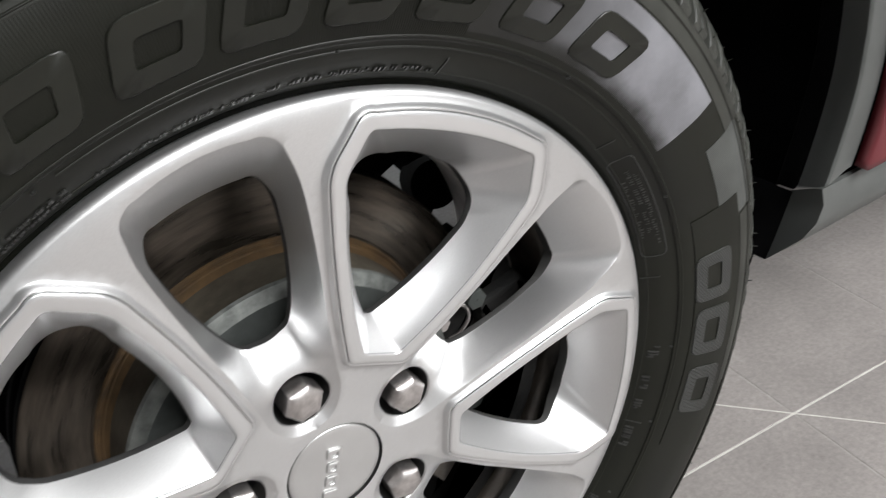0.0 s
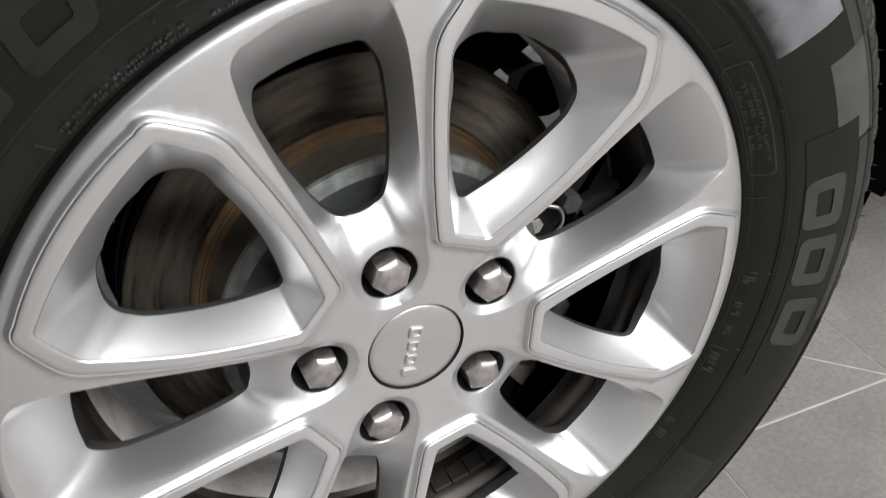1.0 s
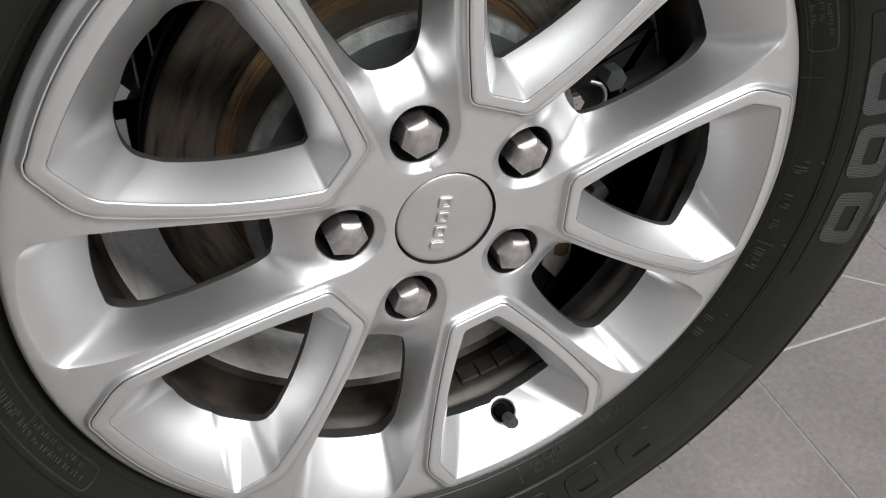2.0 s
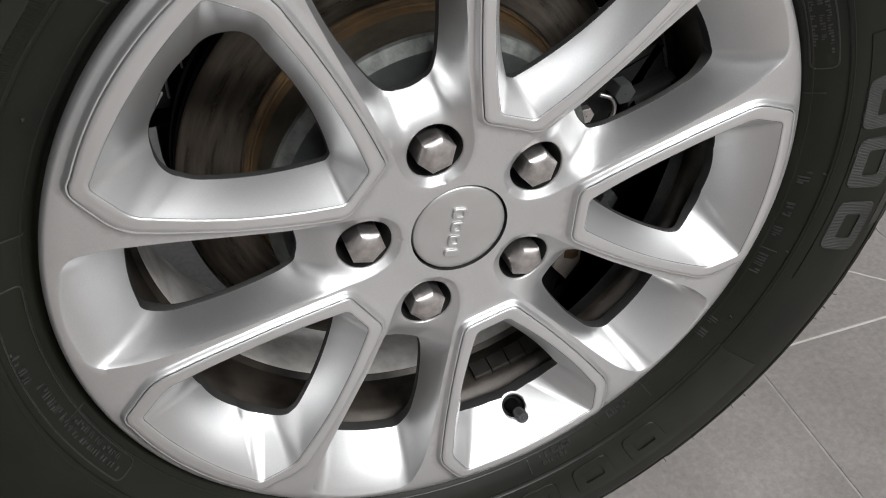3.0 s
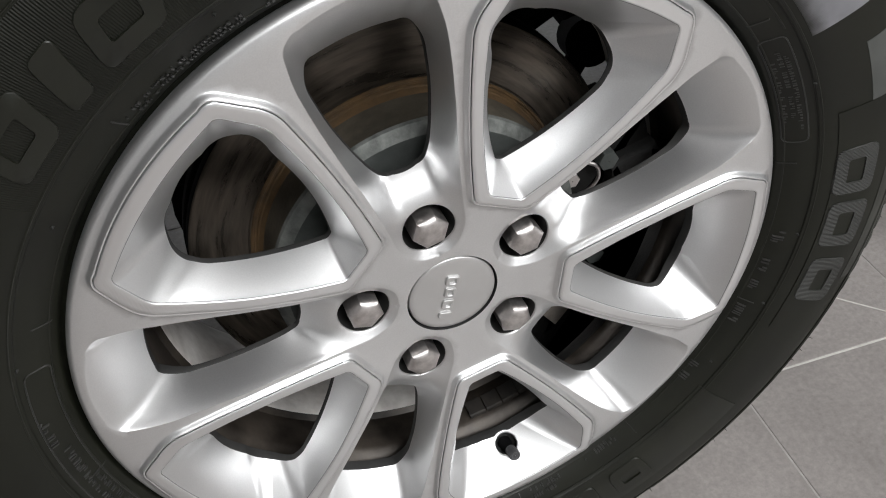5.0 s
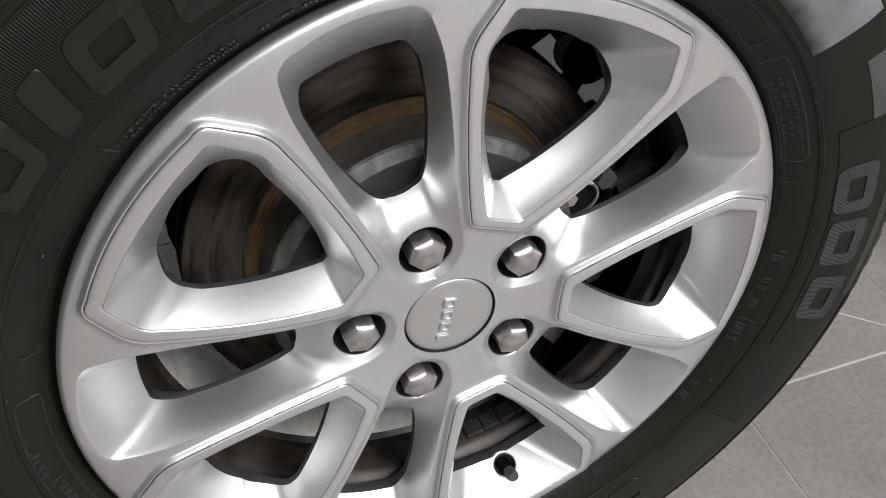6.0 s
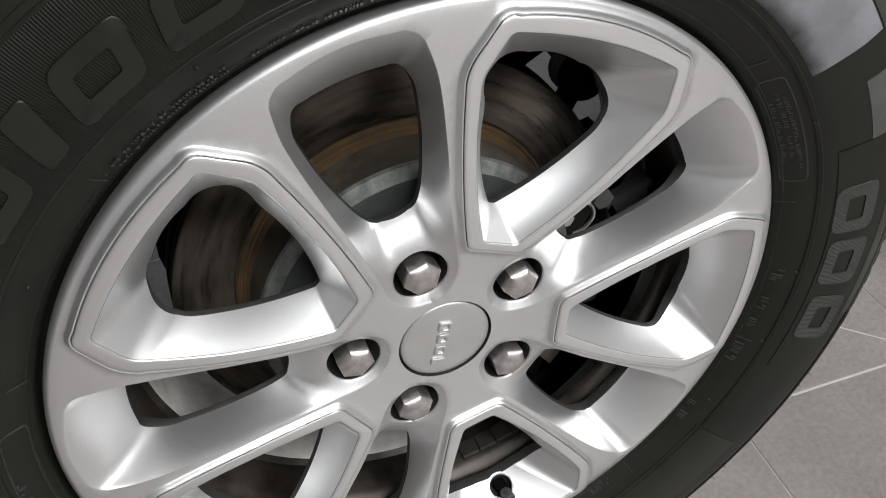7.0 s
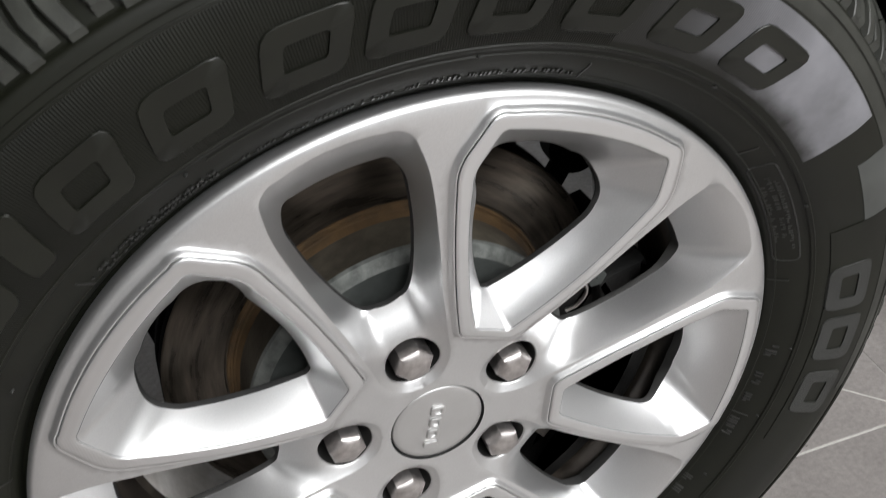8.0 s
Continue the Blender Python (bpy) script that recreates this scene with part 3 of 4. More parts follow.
barrel = part("barrel", *lathe([(0.2400, 0.0150), (0.2330, 0.030), (0.2120, 0.0420), (0.2060, 0.050), (0.2040, 0.0540), (0.2030, 0.0820), (0.1990, 0.0860)], 192), BARREL, rim, "dusty brown-grey wheel barrel", sharp=40)
part("inner_barrel", *lathe([(0.1990, 0.0860), (0.1975, 0.0900), (0.1985, 0.13), (0.2080, 0.17), (0.2200, 0.195), (0.2440, 0.205), (0.2470, 0.212), (0.2440, 0.214), (0.2300, 0.204)], 192), BARE, rim, "scuffed bare metal inner barrel", sharp=40)
# stick-on balance weights on the barrel
for i in range(5):
    a0 = -84.0 + i * 4.6
    an = np.linspace(radians(a0), radians(a0 + 4.2), 5)
    loops = []
    for y, r in ((0.0540, 0.2045), (0.0544, 0.2010), (0.0555, 0.1998), (0.0700, 0.1998), (0.0711, 0.2010), (0.0715, 0.2045)):
        loops.append([(r * math.cos(t), y, r * math.sin(t)) for t in an])
    wv, wf = strip(loops, False)
    m = len(an)
    wf += [tuple(j * m for j in range(6)), tuple(j * m + m - 1 for j in range(5, -1, -1))]
    part("balance_weight", wv, wf, DUSTY, rim, "brown dusty stick-on balance weight", sharp=35)

# machined frames round five windows
for k in range(5):
    turn = POCKET_TURN + 72 * k
    loops = []
    for lp, d in ((inset(FRAME_OUT, 0.0005), 0.0008), (inset(FRAME_OUT, 0.0005), 0.0040), (inset(FRAME_OUT, 0.0010), 0.0044)):
        loops.append((lp, d))
    inner_a, inner_b = inset(LIP, -0.0009), inset(LIP, -0.0004)
    a = loops[-1][0]
    for s in (0.33, 0.66):
        loops.append((a * (1 - s) + inner_a * s, 0.0044))
    loops += [(inner_a, 0.0044), (inner_b, 0.0042), (LIP, 0.0034)]
    part("machined_frame", *strip([lift(lp, face_y(radius(lp)) - d, turn) for lp, d in loops]), MACHINED, rim, "bright machined window frame", sharp=50)
    edge_rows = [(inset(LIP, -0.0001), 0.0039), (inset(LIP, 0.0001), 0.0039), (inset(LIP, 0.0003), 0.0034)]
    part("frame_edge", *strip([lift(lp, face_y(radius(lp)) - d, turn) for lp, d in edge_rows]), EDGE, rim, "thin dark line where frame meets paint")

# centre cap
cap_profile = [(0.0, 0.0122), (0.010, 0.01225), (0.020, 0.0125), (0.028, 0.0129), (0.0312, 0.0132), (0.0320, 0.0138), (0.0323, 0.0150), (0.0323, 0.0200)]
cap = part("centre_cap", *lathe(cap_profile[1:], 128), CAP, wheel, "satin silver centre cap with raised emblem", sharp=40)
top = [(0.010 * math.cos(a), 0.01225, 0.010 * math.sin(a)) for a in np.linspace(0, 2 * np.pi, 128, endpoint=False)]
part("cap_middle", top + [(0, 0.0122, 0)], [(i, (i + 1) % 128, 128) for i in range(128)], CAP, cap)
part("cap_gap", *lathe([(0.0336, 0.0125), (0.0336, 0.020), (0.0320, 0.020)], 96), GROOVE, cap, "dark gap round the cap")


def slab(outline, y0, height, turn, centre, slot=0.0):
    """A raised plain shape on the cap: flat top, sloped rim, with a slot through it if given."""
    stack = [(outline, y0 + 0.0006), (outline, y0), (inset(outline, 0.0003), y0 - height * 0.8), (inset(outline, 0.0007), y0 - height)]
    if slot:
        stack += [(outline * slot, y0 - height), (outline * (slot - 0.12), y0 - height * 0.6), (outline * (slot - 0.18), y0 + 0.0006)]
    rows = []
    for lp, y in stack:
        q = turned(lp, turn)
        rows.append([(centre[0] + a, y, centre[1] + b) for a, b in q])
    v, f = strip(rows)
    k = len(rows[0])
    if not slot:
        f = f + [tuple(range((len(rows) - 1) * k, len(rows) * k))]
    return v, f


EMBLEM_TURN = 76.0
for u, w, h, slot in ((16.5, 8.6, 10.5, 0.55), (6.0, 8.8, 9.0, 0.55), (-4.5, 8.8, 9.0, 0.55), (-14.6, 6.0, 11.0, 0.0)):
    lp = rounded([(-w / 2000, -h / 2000), (w / 2000, -h / 2000), (w / 2000, h / 2000), (-w / 2000, h / 2000)], [0.0028] * 4, [0] * 4, 3, 6)
    c = turned(np.array([[(u - 3.5) / 1000, 0.0030]]), EMBLEM_TURN)[0]
    part("emblem_mark", *slab(lp, 0.0121, 0.0015, EMBLEM_TURN, c, slot), CAP, cap, sharp=35)


# nuts
def lug_nut():
    """A tall hexagonal nut whose top is a shallow round dome cut by the six flats."""
    n = 48
    def ring(r, y, roundness):
        out = []
        for i in range(n):
            a = 2 * math.pi * i / n
            flat_r = r * math.cos(math.pi / 6) / math.cos((a + math.pi / 6) % (math.pi / 3) - math.pi / 6)
            q = flat_r * (1 - roundness) + r * roundness
            out.append((q * math.cos(a), y, q * math.sin(a)))
        return out
    rows = [ring(0.0129, 0.047, 0), ring(0.0129, 0.0192, 0), ring(0.0127, 0.0187, 0), ring(0.0119, 0.0179, 0), ring(0.0104, 0.0169, 0.3), ring(0.0078, 0.0160, 0.8), ring(0.0045, 0.0154, 1), ring(0.0015, 0.0152, 1)]
    v, f = strip(rows)
    f.append(tuple(range((len(rows) - 1) * n, len(rows) * n)))
    return v, f


nv, nf = lug_nut()
for k in range(5):
    a = radians(LUG_TURN + 72 * k)
    ob = part("lug_nut", nv, nf, CHROME, wheel, "shiny domed hexagonal steel wheel nut", sharp=24)
    ob.location = (0.0635 * math.cos(a), -0.0080, 0.0635 * math.sin(a))
    ob.rotation_euler = (0, radians(17 + 31 * k), 0)

# valve, in a round hole of one window's outer wall
VALVE_AT, VALVE_DIR = (0.2096, 0.0197), Vector((-0.859, -0.512))


def along_valve(profile, n=28, lean=None, sink=0.0):
    """Revolves (radius, way out) pairs round the valve's axis."""
    turn = radians(POCKET_TURN + 144)
    rad_dir = Vector((math.cos(turn), 0, math.sin(turn)))
    tan_dir = Vector((-math.sin(turn), 0, math.cos(turn)))
    d = VALVE_DIR.normalized()
    axis = rad_dir * d.x + Vector((0, d.y, 0))
    other = axis.cross(tan_dir)
    start = rad_dir * VALVE_AT[0] + Vector((0, VALVE_AT[1], 0)) - axis * sink
    if lean:
        axis = (rad_dir * lean[0] + Vector((0, lean[1], 0)) + tan_dir * lean[2]).normalized()
        tan_dir = axis.orthogonal().normalized()
        other = axis.cross(tan_dir)
    loops = []
    for r, w in profile:
        loops.append([tuple(start + axis * w + (tan_dir * math.cos(q) + other * math.sin(q)) * r) for q in np.linspace(0, 2 * np.pi, n, endpoint=False)])
    return strip(loops)


part("valve_recess", *along_valve([(0.0122, -0.0005), (0.0116, 0.0003), (0.0100, 0.0003), (0.0094, -0.0004), (0.0092, -0.0060)]), SILVER, rim, "round silver lip of the valve hole", sharp=50)
part("valve_shade", *along_valve([(0.0094, -0.006), (0.0092, -0.0125), (0.0005, -0.0130)]), GROOVE, rim, "dark bottom of the valve hole", sharp=50)
LEAN = (-0.30, -0.95, 0.12)
stem = part("valve_stem", *along_valve([(0.0062, -0.0040), (0.0056, 0.0020), (0.0042, 0.0050), (0.0040, 0.0110), (0.0005, 0.0112)], 28, LEAN, 0.0095), BLACK, wheel, "black rubber tyre valve", sharp=40)
part("valve_cap", *along_valve([(0.0043, 0.0085), (0.0050, 0.0092), (0.0050, 0.0185), (0.0044, 0.0198), (0.0036, 0.0200), (0.0030, 0.0194), (0.0003, 0.0194)], 12, LEAN, 0.0095), VALVECAP, stem, "small dark grey plastic valve cap", sharp=25)

# ---- tyre ----
SIDE = [(0.2440, 0.0120), (0.2484, 0.0110), (0.2500, 0.0088), (0.2512, 0.0052), (0.2522, 0.0034), (0.2534, 0.0022), (0.2562, -0.0004), (0.2640, -0.0065), (0.2740, -0.0122),
        (0.2750, -0.0136), (0.2850, -0.0180), (0.3000, -0.0215), (0.3150, -0.0235), (0.3300, -0.0225), (0.3380, -0.0200), (0.3390, -0.0206), (0.3445, -0.0180), (0.3460, -0.0140), (0.3480, -0.0120)]
SHOULDER = [(0.3530, -0.0070), (0.3590, 0.0000), (0.3640, 0.0080), (0.3690, 0.0170), (0.3720, 0.0260)]
CROWN = [(0.3765, 0.0500), (0.3775, 0.1080), (0.3765, 0.1660), (0.3750, 0.1940), (0.3725, 0.2040), (0.3640, 0.2185), (0.3540, 0.2290), (0.3150, 0.2395), (0.2850, 0.2340), (0.2640, 0.2225), (0.2440, 0.2080)]


def dense(points, n=4):
    """The sidewall's profile, eased between its stations."""
    c = smooth_curve([(r, y, 0) for r, y in points], n)
    return [(p.x, p.y) for p in c]


SIDE = dense(SIDE)
SHOULDER = dense(SHOULDER, 2)


def squash(v):
    """The tyre stands on the floor: its foot is flattened."""
    return [(x, y, max(z, -AXLE[2] + 0.001)) for x, y, z in v]


tv, tf = lathe(SIDE + SHOULDER + CROWN, 360)
tyre = part("tyre", squash(tv), tf, RUBBER, wheel, "black rubber all-season tyre with raised sidewall marks")
side_r = [p[0] for p in SIDE + SHOULDER]
side_y = [p[1] for p in SIDE + SHOULDER]


def side_at(r, lift_by=0.0):
    return float(np.interp(r, side_r, side_y)) - lift_by


def on_side(r, degrees, lift_by=0.0):
    a = radians(degrees)
    return (r * math.cos(a), side_at(r, lift_by), r * math.sin(a))


def sector(name, r0, r1, a0, a1, mat, label="", height=0.0008, n=None):
    """A thin raised field of the sidewall between two radii and two angles."""
    n = n or max(3, int(abs(a1 - a0) / 1.0))
    rs = [r0] + [r for r in side_r if r0 + 0.0004 < r < r1 - 0.0004] + [r1]
    an = list(np.linspace(a0, a1, n + 1))
    v, f = [], []
    for r in rs:
        v += [on_side(r, a, height) for a in an]
    m = len(an)
    for i in range(len(rs) - 1):
        f += [(i * m + j, i * m + j + 1, (i + 1) * m + j + 1, (i + 1) * m + j) for j in range(n)]
    # skirt down into the rubber
    ring = [j for j in range(m)] + [i * m + m - 1 for i in range(1, len(rs))] + [(len(rs) - 1) * m + j for j in range(m - 2, -1, -1)] + [i * m for i in range(len(rs) - 2, 0, -1)]
    k = len(v)
    v += [(v[i][0], v[i][1] + height + 0.0008, v[i][2]) for i in ring]
    q = len(ring)
    f += [(ring[i], ring[(i + 1) % q], k + (i + 1) % q, k + i) for i in range(q)]
    return part(name, v, f, mat, tyre, label, sharp=40)


def mark(r, degrees, w, h, slot=True, height=0.0014, mat=None, slant=0.0):
    """A plain raised rounded bar on the sidewall, with a slot through it."""
    def ring(ww, hh, rr, lift_by):
        lp = rounded([(-ww / 2, -hh / 2), (ww / 2, -hh / 2), (ww / 2, hh / 2), (-ww / 2, hh / 2)], [rr] * 4, [0] * 4, 4, 4)
        out = []
        for x, y in lp:
            q = r + y
            out.append(on_side(q, degrees - math.degrees((x + slant * y) / r), lift_by))
        return out
    rr = min(w, h) * 0.24
    loops = [ring(w, h, rr, -0.0006), ring(w - 0.0002, h - 0.0002, rr, height * 0.7), ring(w - 0.0010, h - 0.0010, rr, height)]
    if slot:
        loops += [ring(w * 0.5, h * 0.40, rr * 0.3, height), ring(w * 0.48, h * 0.38, rr * 0.3, -0.0006)]
        v, f = strip(loops)
    else:
        v, f = strip(loops)
        k = len(loops[0])
        f.append(tuple(range(2 * k, 3 * k)))
    return part("sidewall_mark", v, f, mat or LETTER, tyre, "plain raised rubber mark", sharp=35)


sector("ribbed_band", 0.2790, 0.3330, 70.0, 142.0, RIBBED, "finely ribbed dark band of the sidewall", 0.0003, 160)
sector("sheen_band", 0.2810, 0.3270, 33.0, 70.0, SHEEN, "finely ribbed band with a pale grey sheen in its colour", 0.0003, 74)
sector("shoulder_sheen_band", 0.3285, 0.3440, 27.5, 74.0, SHOULDER_SHEEN, "shoulder band with its sheen painted as a paler grey", 0.0003, 60)
sector("shoulder_sheen_band", 0.3275, 0.3440, -14.0, 14.0, SHOULDER_SHEEN, "shoulder band with its sheen painted as a paler grey", 0.0003, 60)
sector("sheen_band", 0.3090, 0.3400, 14.5, 27.5, FAINT_SHEEN, "finely ribbed band with a faint grey sheen in its colour", 0.0003, 30)
for deg, w in ((134.6, 0.038), (127.4, 0.016), (120.0, 0.040), (110.2, 0.040), (100.0, 0.041), (91.0, 0.040), (81.8, 0.038), (72.3, 0.040), (62.3, 0.040), (51.6, 0.044)):
    mark(0.3005, deg, w, 0.0315, w > 0.02, slant=0.32)
sector("mark_panel", 0.2860, 0.3260, -24.0, 17.8, RUBBER, "flat raised panel on the sidewall", 0.0007, 60)
for deg, w, r in ((6.6, 0.044, 0.3010), (-3.2, 0.044, 0.3030), (-13.8, 0.044, 0.3050)):
    mark(r, deg, w, 0.031, True, 0.0016, MARKED)
sector("smooth_band", 0.2720, 0.3150, -140.0, -40.0, LETTER, "smooth raised band of the sidewall", 0.0006, 120)
for deg in (-61.0, -71.0, -81.0, -91.0, -101.0, -111.0):
    mark(0.294, deg, 0.036, 0.028, True, 0.0020)

for r, a0, a1 in ((0.2768, -180.0, 180.0), (0.3345, 74.0, 150.0), (0.3420, -60.0, 27.0), (0.2705, 36.0, 112.0), (0.2560, -180.0, 180.0)):
    rows = []
    an = np.linspace(a0, a1, int(abs(a1 - a0)) + 1)
    for dr, up in ((-0.0007, -0.0002), (-0.0002, 0.0006), (0.0002, 0.0006), (0.0007, -0.0002)):
        rows.append([on_side(r + dr, a, up) for a in an])
    part("moulded_ring", *strip(rows, False), LETTER, tyre)

# ---- brake ----
brake = empty("brake_assembly", (0, 0.10, 0.37), "rusty vented brake disc with grey hub and iron caliper behind wheel", "brake")


def shift(v, d):
    return [(x, y + d, z) for x, y, z in v]


v, f = lathe([(0.1180, 0.0985), (0.1240, 0.0985), (0.1250, 0.1000), (0.1650, 0.1000), (0.1664, 0.1008)], 192)
EDGE_PROFILE = [(0.1664, 0.1008), (0.1668, 0.1015), (0.1668, 0.1085), (0.1660, 0.1095), (0.1500, 0.1100), (0.1500, 0.1200), (0.1660, 0.1205), (0.1668, 0.1215), (0.1668, 0.1290), (0.1650, 0.1300), (0.1100, 0.1300)]
disc = part("brake_disc", shift(v, -0.10), f, DISC, brake, "worn brown iron brake disc", sharp=35)
v, f = lathe(EDGE_PROFILE, 192)
part("disc_edge", shift(v, -0.10), f, BLACK, brake, "dark vented edge of the brake disc", sharp=35)
v, f = lathe([(0.1235, 0.0984), (0.1226, 0.0970), (0.1216, 0.0966), (0.1208, 0.0976), (0.1196, 0.0974), (0.1190, 0.0958), (0.1180, 0.0952), (0.1172, 0.0930), (0.1160, 0.0900)], 192)
part("rust_ring", shift(v, -0.10), f, RUST, brake, "orange rusty ring of the disc", sharp=30)
v, f = lathe([(0.1160, 0.0900), (0.1155, 0.0700), (0.1165, 0.0600)], 192)
part("hat_side", shift(v, -0.10), f, HATSIDE, brake, "brown iron side of the disc hub")
v, f = lathe([(0.1165, 0.0600), (0.1155, 0.0575), (0.1085, 0.0530), (0.1078, 0.0527)], 192)
part("hub_chamfer", shift(v, -0.10), f, LIT_ZINC, brake, "zinc-coated chamfer of the hub, painted paler where light falls", sharp=35)
v, f = lathe([(0.1078, 0.0527), (0.1060, 0.0524), (0.0600, 0.0522), (0.0300, 0.0522)], 192)
part("hub_face", shift(v, -0.10), f, HAT, brake, "dull grey hub face, darkened for shade", sharp=35)


def sweep_block(name, outline, y0, y1, mat, parent, label="", bevel=0.004, sharp=40):
    """A solid whose (x, z) outline runs from y0 (front) to y1, with a rounded front edge. Coordinates are the world's."""
    lp = np.array(outline, float)
    area = 0.5 * np.sum(lp[:, 0] * np.roll(lp[:, 1], -1) - lp[:, 1] * np.roll(lp[:, 0], -1))
    if area < 0:
        lp = lp[::-1]
    rows = []
    for d, y in ((bevel, y0), (bevel * 0.3, y0 + bevel * 0.3), (0.0, y0 + bevel), (0.0, y1)):
        q = inset(lp, d)
        rows.append([(a, y, b) for a, b in q])
    v, f = strip(rows)
    n = len(lp)
    f += [tuple(range(n)), tuple(range(3 * n, 4 * n))]
    return part(name, v, f, mat, parent, label, sharp=sharp)


# caliper and pads, behind the disc's rear edge
def ring_block(name, r0, r1, a0, a1, y0, y1, mat, parent, label="", n=14, bevel=0.004):
    """A curved block round the axle, in the parent's space."""
    an = np.linspace(radians(a0), radians(a1), n)
    outer = [(r1 * math.cos(a), r1 * math.sin(a)) for a in an]
    inner = [(r0 * math.cos(a), r0 * math.sin(a)) for a in an[::-1]]
    lp = rounded(outer + inner, [0.001] * (2 * n), [0] * (2 * n), 1, 2)
    return sweep_block(name, lp, y0, y1, mat, parent, label, bevel)


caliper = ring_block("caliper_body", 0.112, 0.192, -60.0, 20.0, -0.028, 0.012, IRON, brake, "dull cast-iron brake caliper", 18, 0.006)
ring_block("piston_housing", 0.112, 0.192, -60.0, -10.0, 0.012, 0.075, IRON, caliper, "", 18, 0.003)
# added dark ring that hides the barrel, so the windows here stay black
ring_block("barrel_cover", 0.176, 0.199, -66.0, 8.0, -0.050, -0.026, IRON, caliper, "", 18, 0.006)
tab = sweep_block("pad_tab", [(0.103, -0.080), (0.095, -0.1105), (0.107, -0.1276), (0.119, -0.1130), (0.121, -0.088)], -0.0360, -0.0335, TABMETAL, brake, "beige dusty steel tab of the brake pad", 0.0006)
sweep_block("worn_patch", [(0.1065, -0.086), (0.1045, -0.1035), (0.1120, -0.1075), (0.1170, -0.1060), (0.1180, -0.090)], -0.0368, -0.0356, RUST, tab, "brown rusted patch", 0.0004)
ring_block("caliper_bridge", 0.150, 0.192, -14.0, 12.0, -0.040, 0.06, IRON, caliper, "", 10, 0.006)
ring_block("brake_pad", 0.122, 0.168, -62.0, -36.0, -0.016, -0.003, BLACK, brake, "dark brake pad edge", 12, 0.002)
for a, r, size in ((14.0, 0.150, 0.0085), (-22.0, 0.150, 0.0085), (-44.0, 0.118, 0.010)):
    bv, bf = lathe([(0.0005, -0.0400), (size * 0.95, -0.0400), (size, -0.039), (size, -0.024)], 6)
    bolt = part("caliper_bolt", bv, bf, HAT, caliper, "grey steel bolt head", sharp=20)
    bolt.location = (r * math.cos(radians(a)), 0, r * math.sin(radians(a)))
clip = bpy.data.curves.new("pad_spring", "CURVE")
clip.dimensions, clip.bevel_depth, clip.bevel_resolution = "3D", 0.0016, 2
sp = clip.splines.new("POLY")
pts = smooth_curve([(0.124, -0.034, 0.008), (0.132, -0.036, 0.012), (0.139, -0.037, 0.022), (0.137, -0.037, 0.033), (0.128, -0.035, 0.038)], 8)
sp.points.add(len(pts) - 1)
for p, q in zip(sp.points, pts):
    p.co = (*q, 1)
spring_mesh = new("pad_spring", clip)
clip.materials.append(CHROME)
spring_mesh.parent = brake
spring_mesh["label"] = "bent bright steel pad spring"

pin = part("guide_pin", *lathe([(0.0005, -0.034), (0.0060, -0.034), (0.0066, -0.0332), (0.0066, -0.020)], 6), CHROME, caliper, "bright steel guide pin", sharp=20)
pin.location = (0.1190, 0, 0.0220)

# knuckle, arms and damper behind the disc
suspension = empty("suspension", (0.05, 0.25, 0.37), "black suspension arms and damper behind the brake disc", "suspension")


def rod(name, a, b, r, mat, parent, label="", n=20):
    """A round bar between two world points."""
    a, b = Vector(a), Vector(b)
    axis = (b - a).normalized()
    side = axis.orthogonal().normalized()
    up = axis.cross(side)
    base = parent.location if parent else Vector()
    loops = []
    for t, k in ((0.0, 0.7), (0.01, 1.0), (0.99, 1.0), (1.0, 0.7)):
        c = a + (b - a) * t - base
        loops.append([tuple(c + (side * math.cos(q) + up * math.sin(q)) * r * k) for q in np.linspace(0, 2 * np.pi, n, endpoint=False)])
    v, f = strip(loops)
    f += [tuple(range(n)), tuple(range(3 * n, 4 * n))]
    return part(name, v, f, mat, parent, label, sharp=40)


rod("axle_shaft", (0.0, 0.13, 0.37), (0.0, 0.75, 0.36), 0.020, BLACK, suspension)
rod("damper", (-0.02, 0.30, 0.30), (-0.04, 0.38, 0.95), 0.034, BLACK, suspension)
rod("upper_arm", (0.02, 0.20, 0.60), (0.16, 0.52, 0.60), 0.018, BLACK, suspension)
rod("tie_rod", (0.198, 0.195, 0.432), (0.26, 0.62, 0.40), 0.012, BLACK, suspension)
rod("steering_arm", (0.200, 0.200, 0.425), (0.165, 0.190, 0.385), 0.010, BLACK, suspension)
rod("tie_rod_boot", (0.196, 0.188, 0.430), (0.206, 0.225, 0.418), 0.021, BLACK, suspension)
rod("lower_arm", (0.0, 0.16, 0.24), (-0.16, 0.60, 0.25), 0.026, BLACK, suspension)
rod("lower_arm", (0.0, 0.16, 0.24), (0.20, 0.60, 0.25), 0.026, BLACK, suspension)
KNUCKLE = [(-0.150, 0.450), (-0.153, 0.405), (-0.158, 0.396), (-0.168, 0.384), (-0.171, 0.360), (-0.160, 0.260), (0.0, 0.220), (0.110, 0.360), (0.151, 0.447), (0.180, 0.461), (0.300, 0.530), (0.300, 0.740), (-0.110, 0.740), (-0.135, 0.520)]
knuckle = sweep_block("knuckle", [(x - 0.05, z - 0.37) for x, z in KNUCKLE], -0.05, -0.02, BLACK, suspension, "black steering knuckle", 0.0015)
rod("shield_edge", (-0.1505, 0.1985, 0.447), (-0.1530, 0.1985, 0.409), 0.0011, CHROME, suspension, "bright bare edge of a shield")
rod("shield_edge", (-0.137, 0.1985, 0.455), (-0.1385, 0.1985, 0.430), 0.0009, CHROME, suspension, "bright bare edge of a shield")
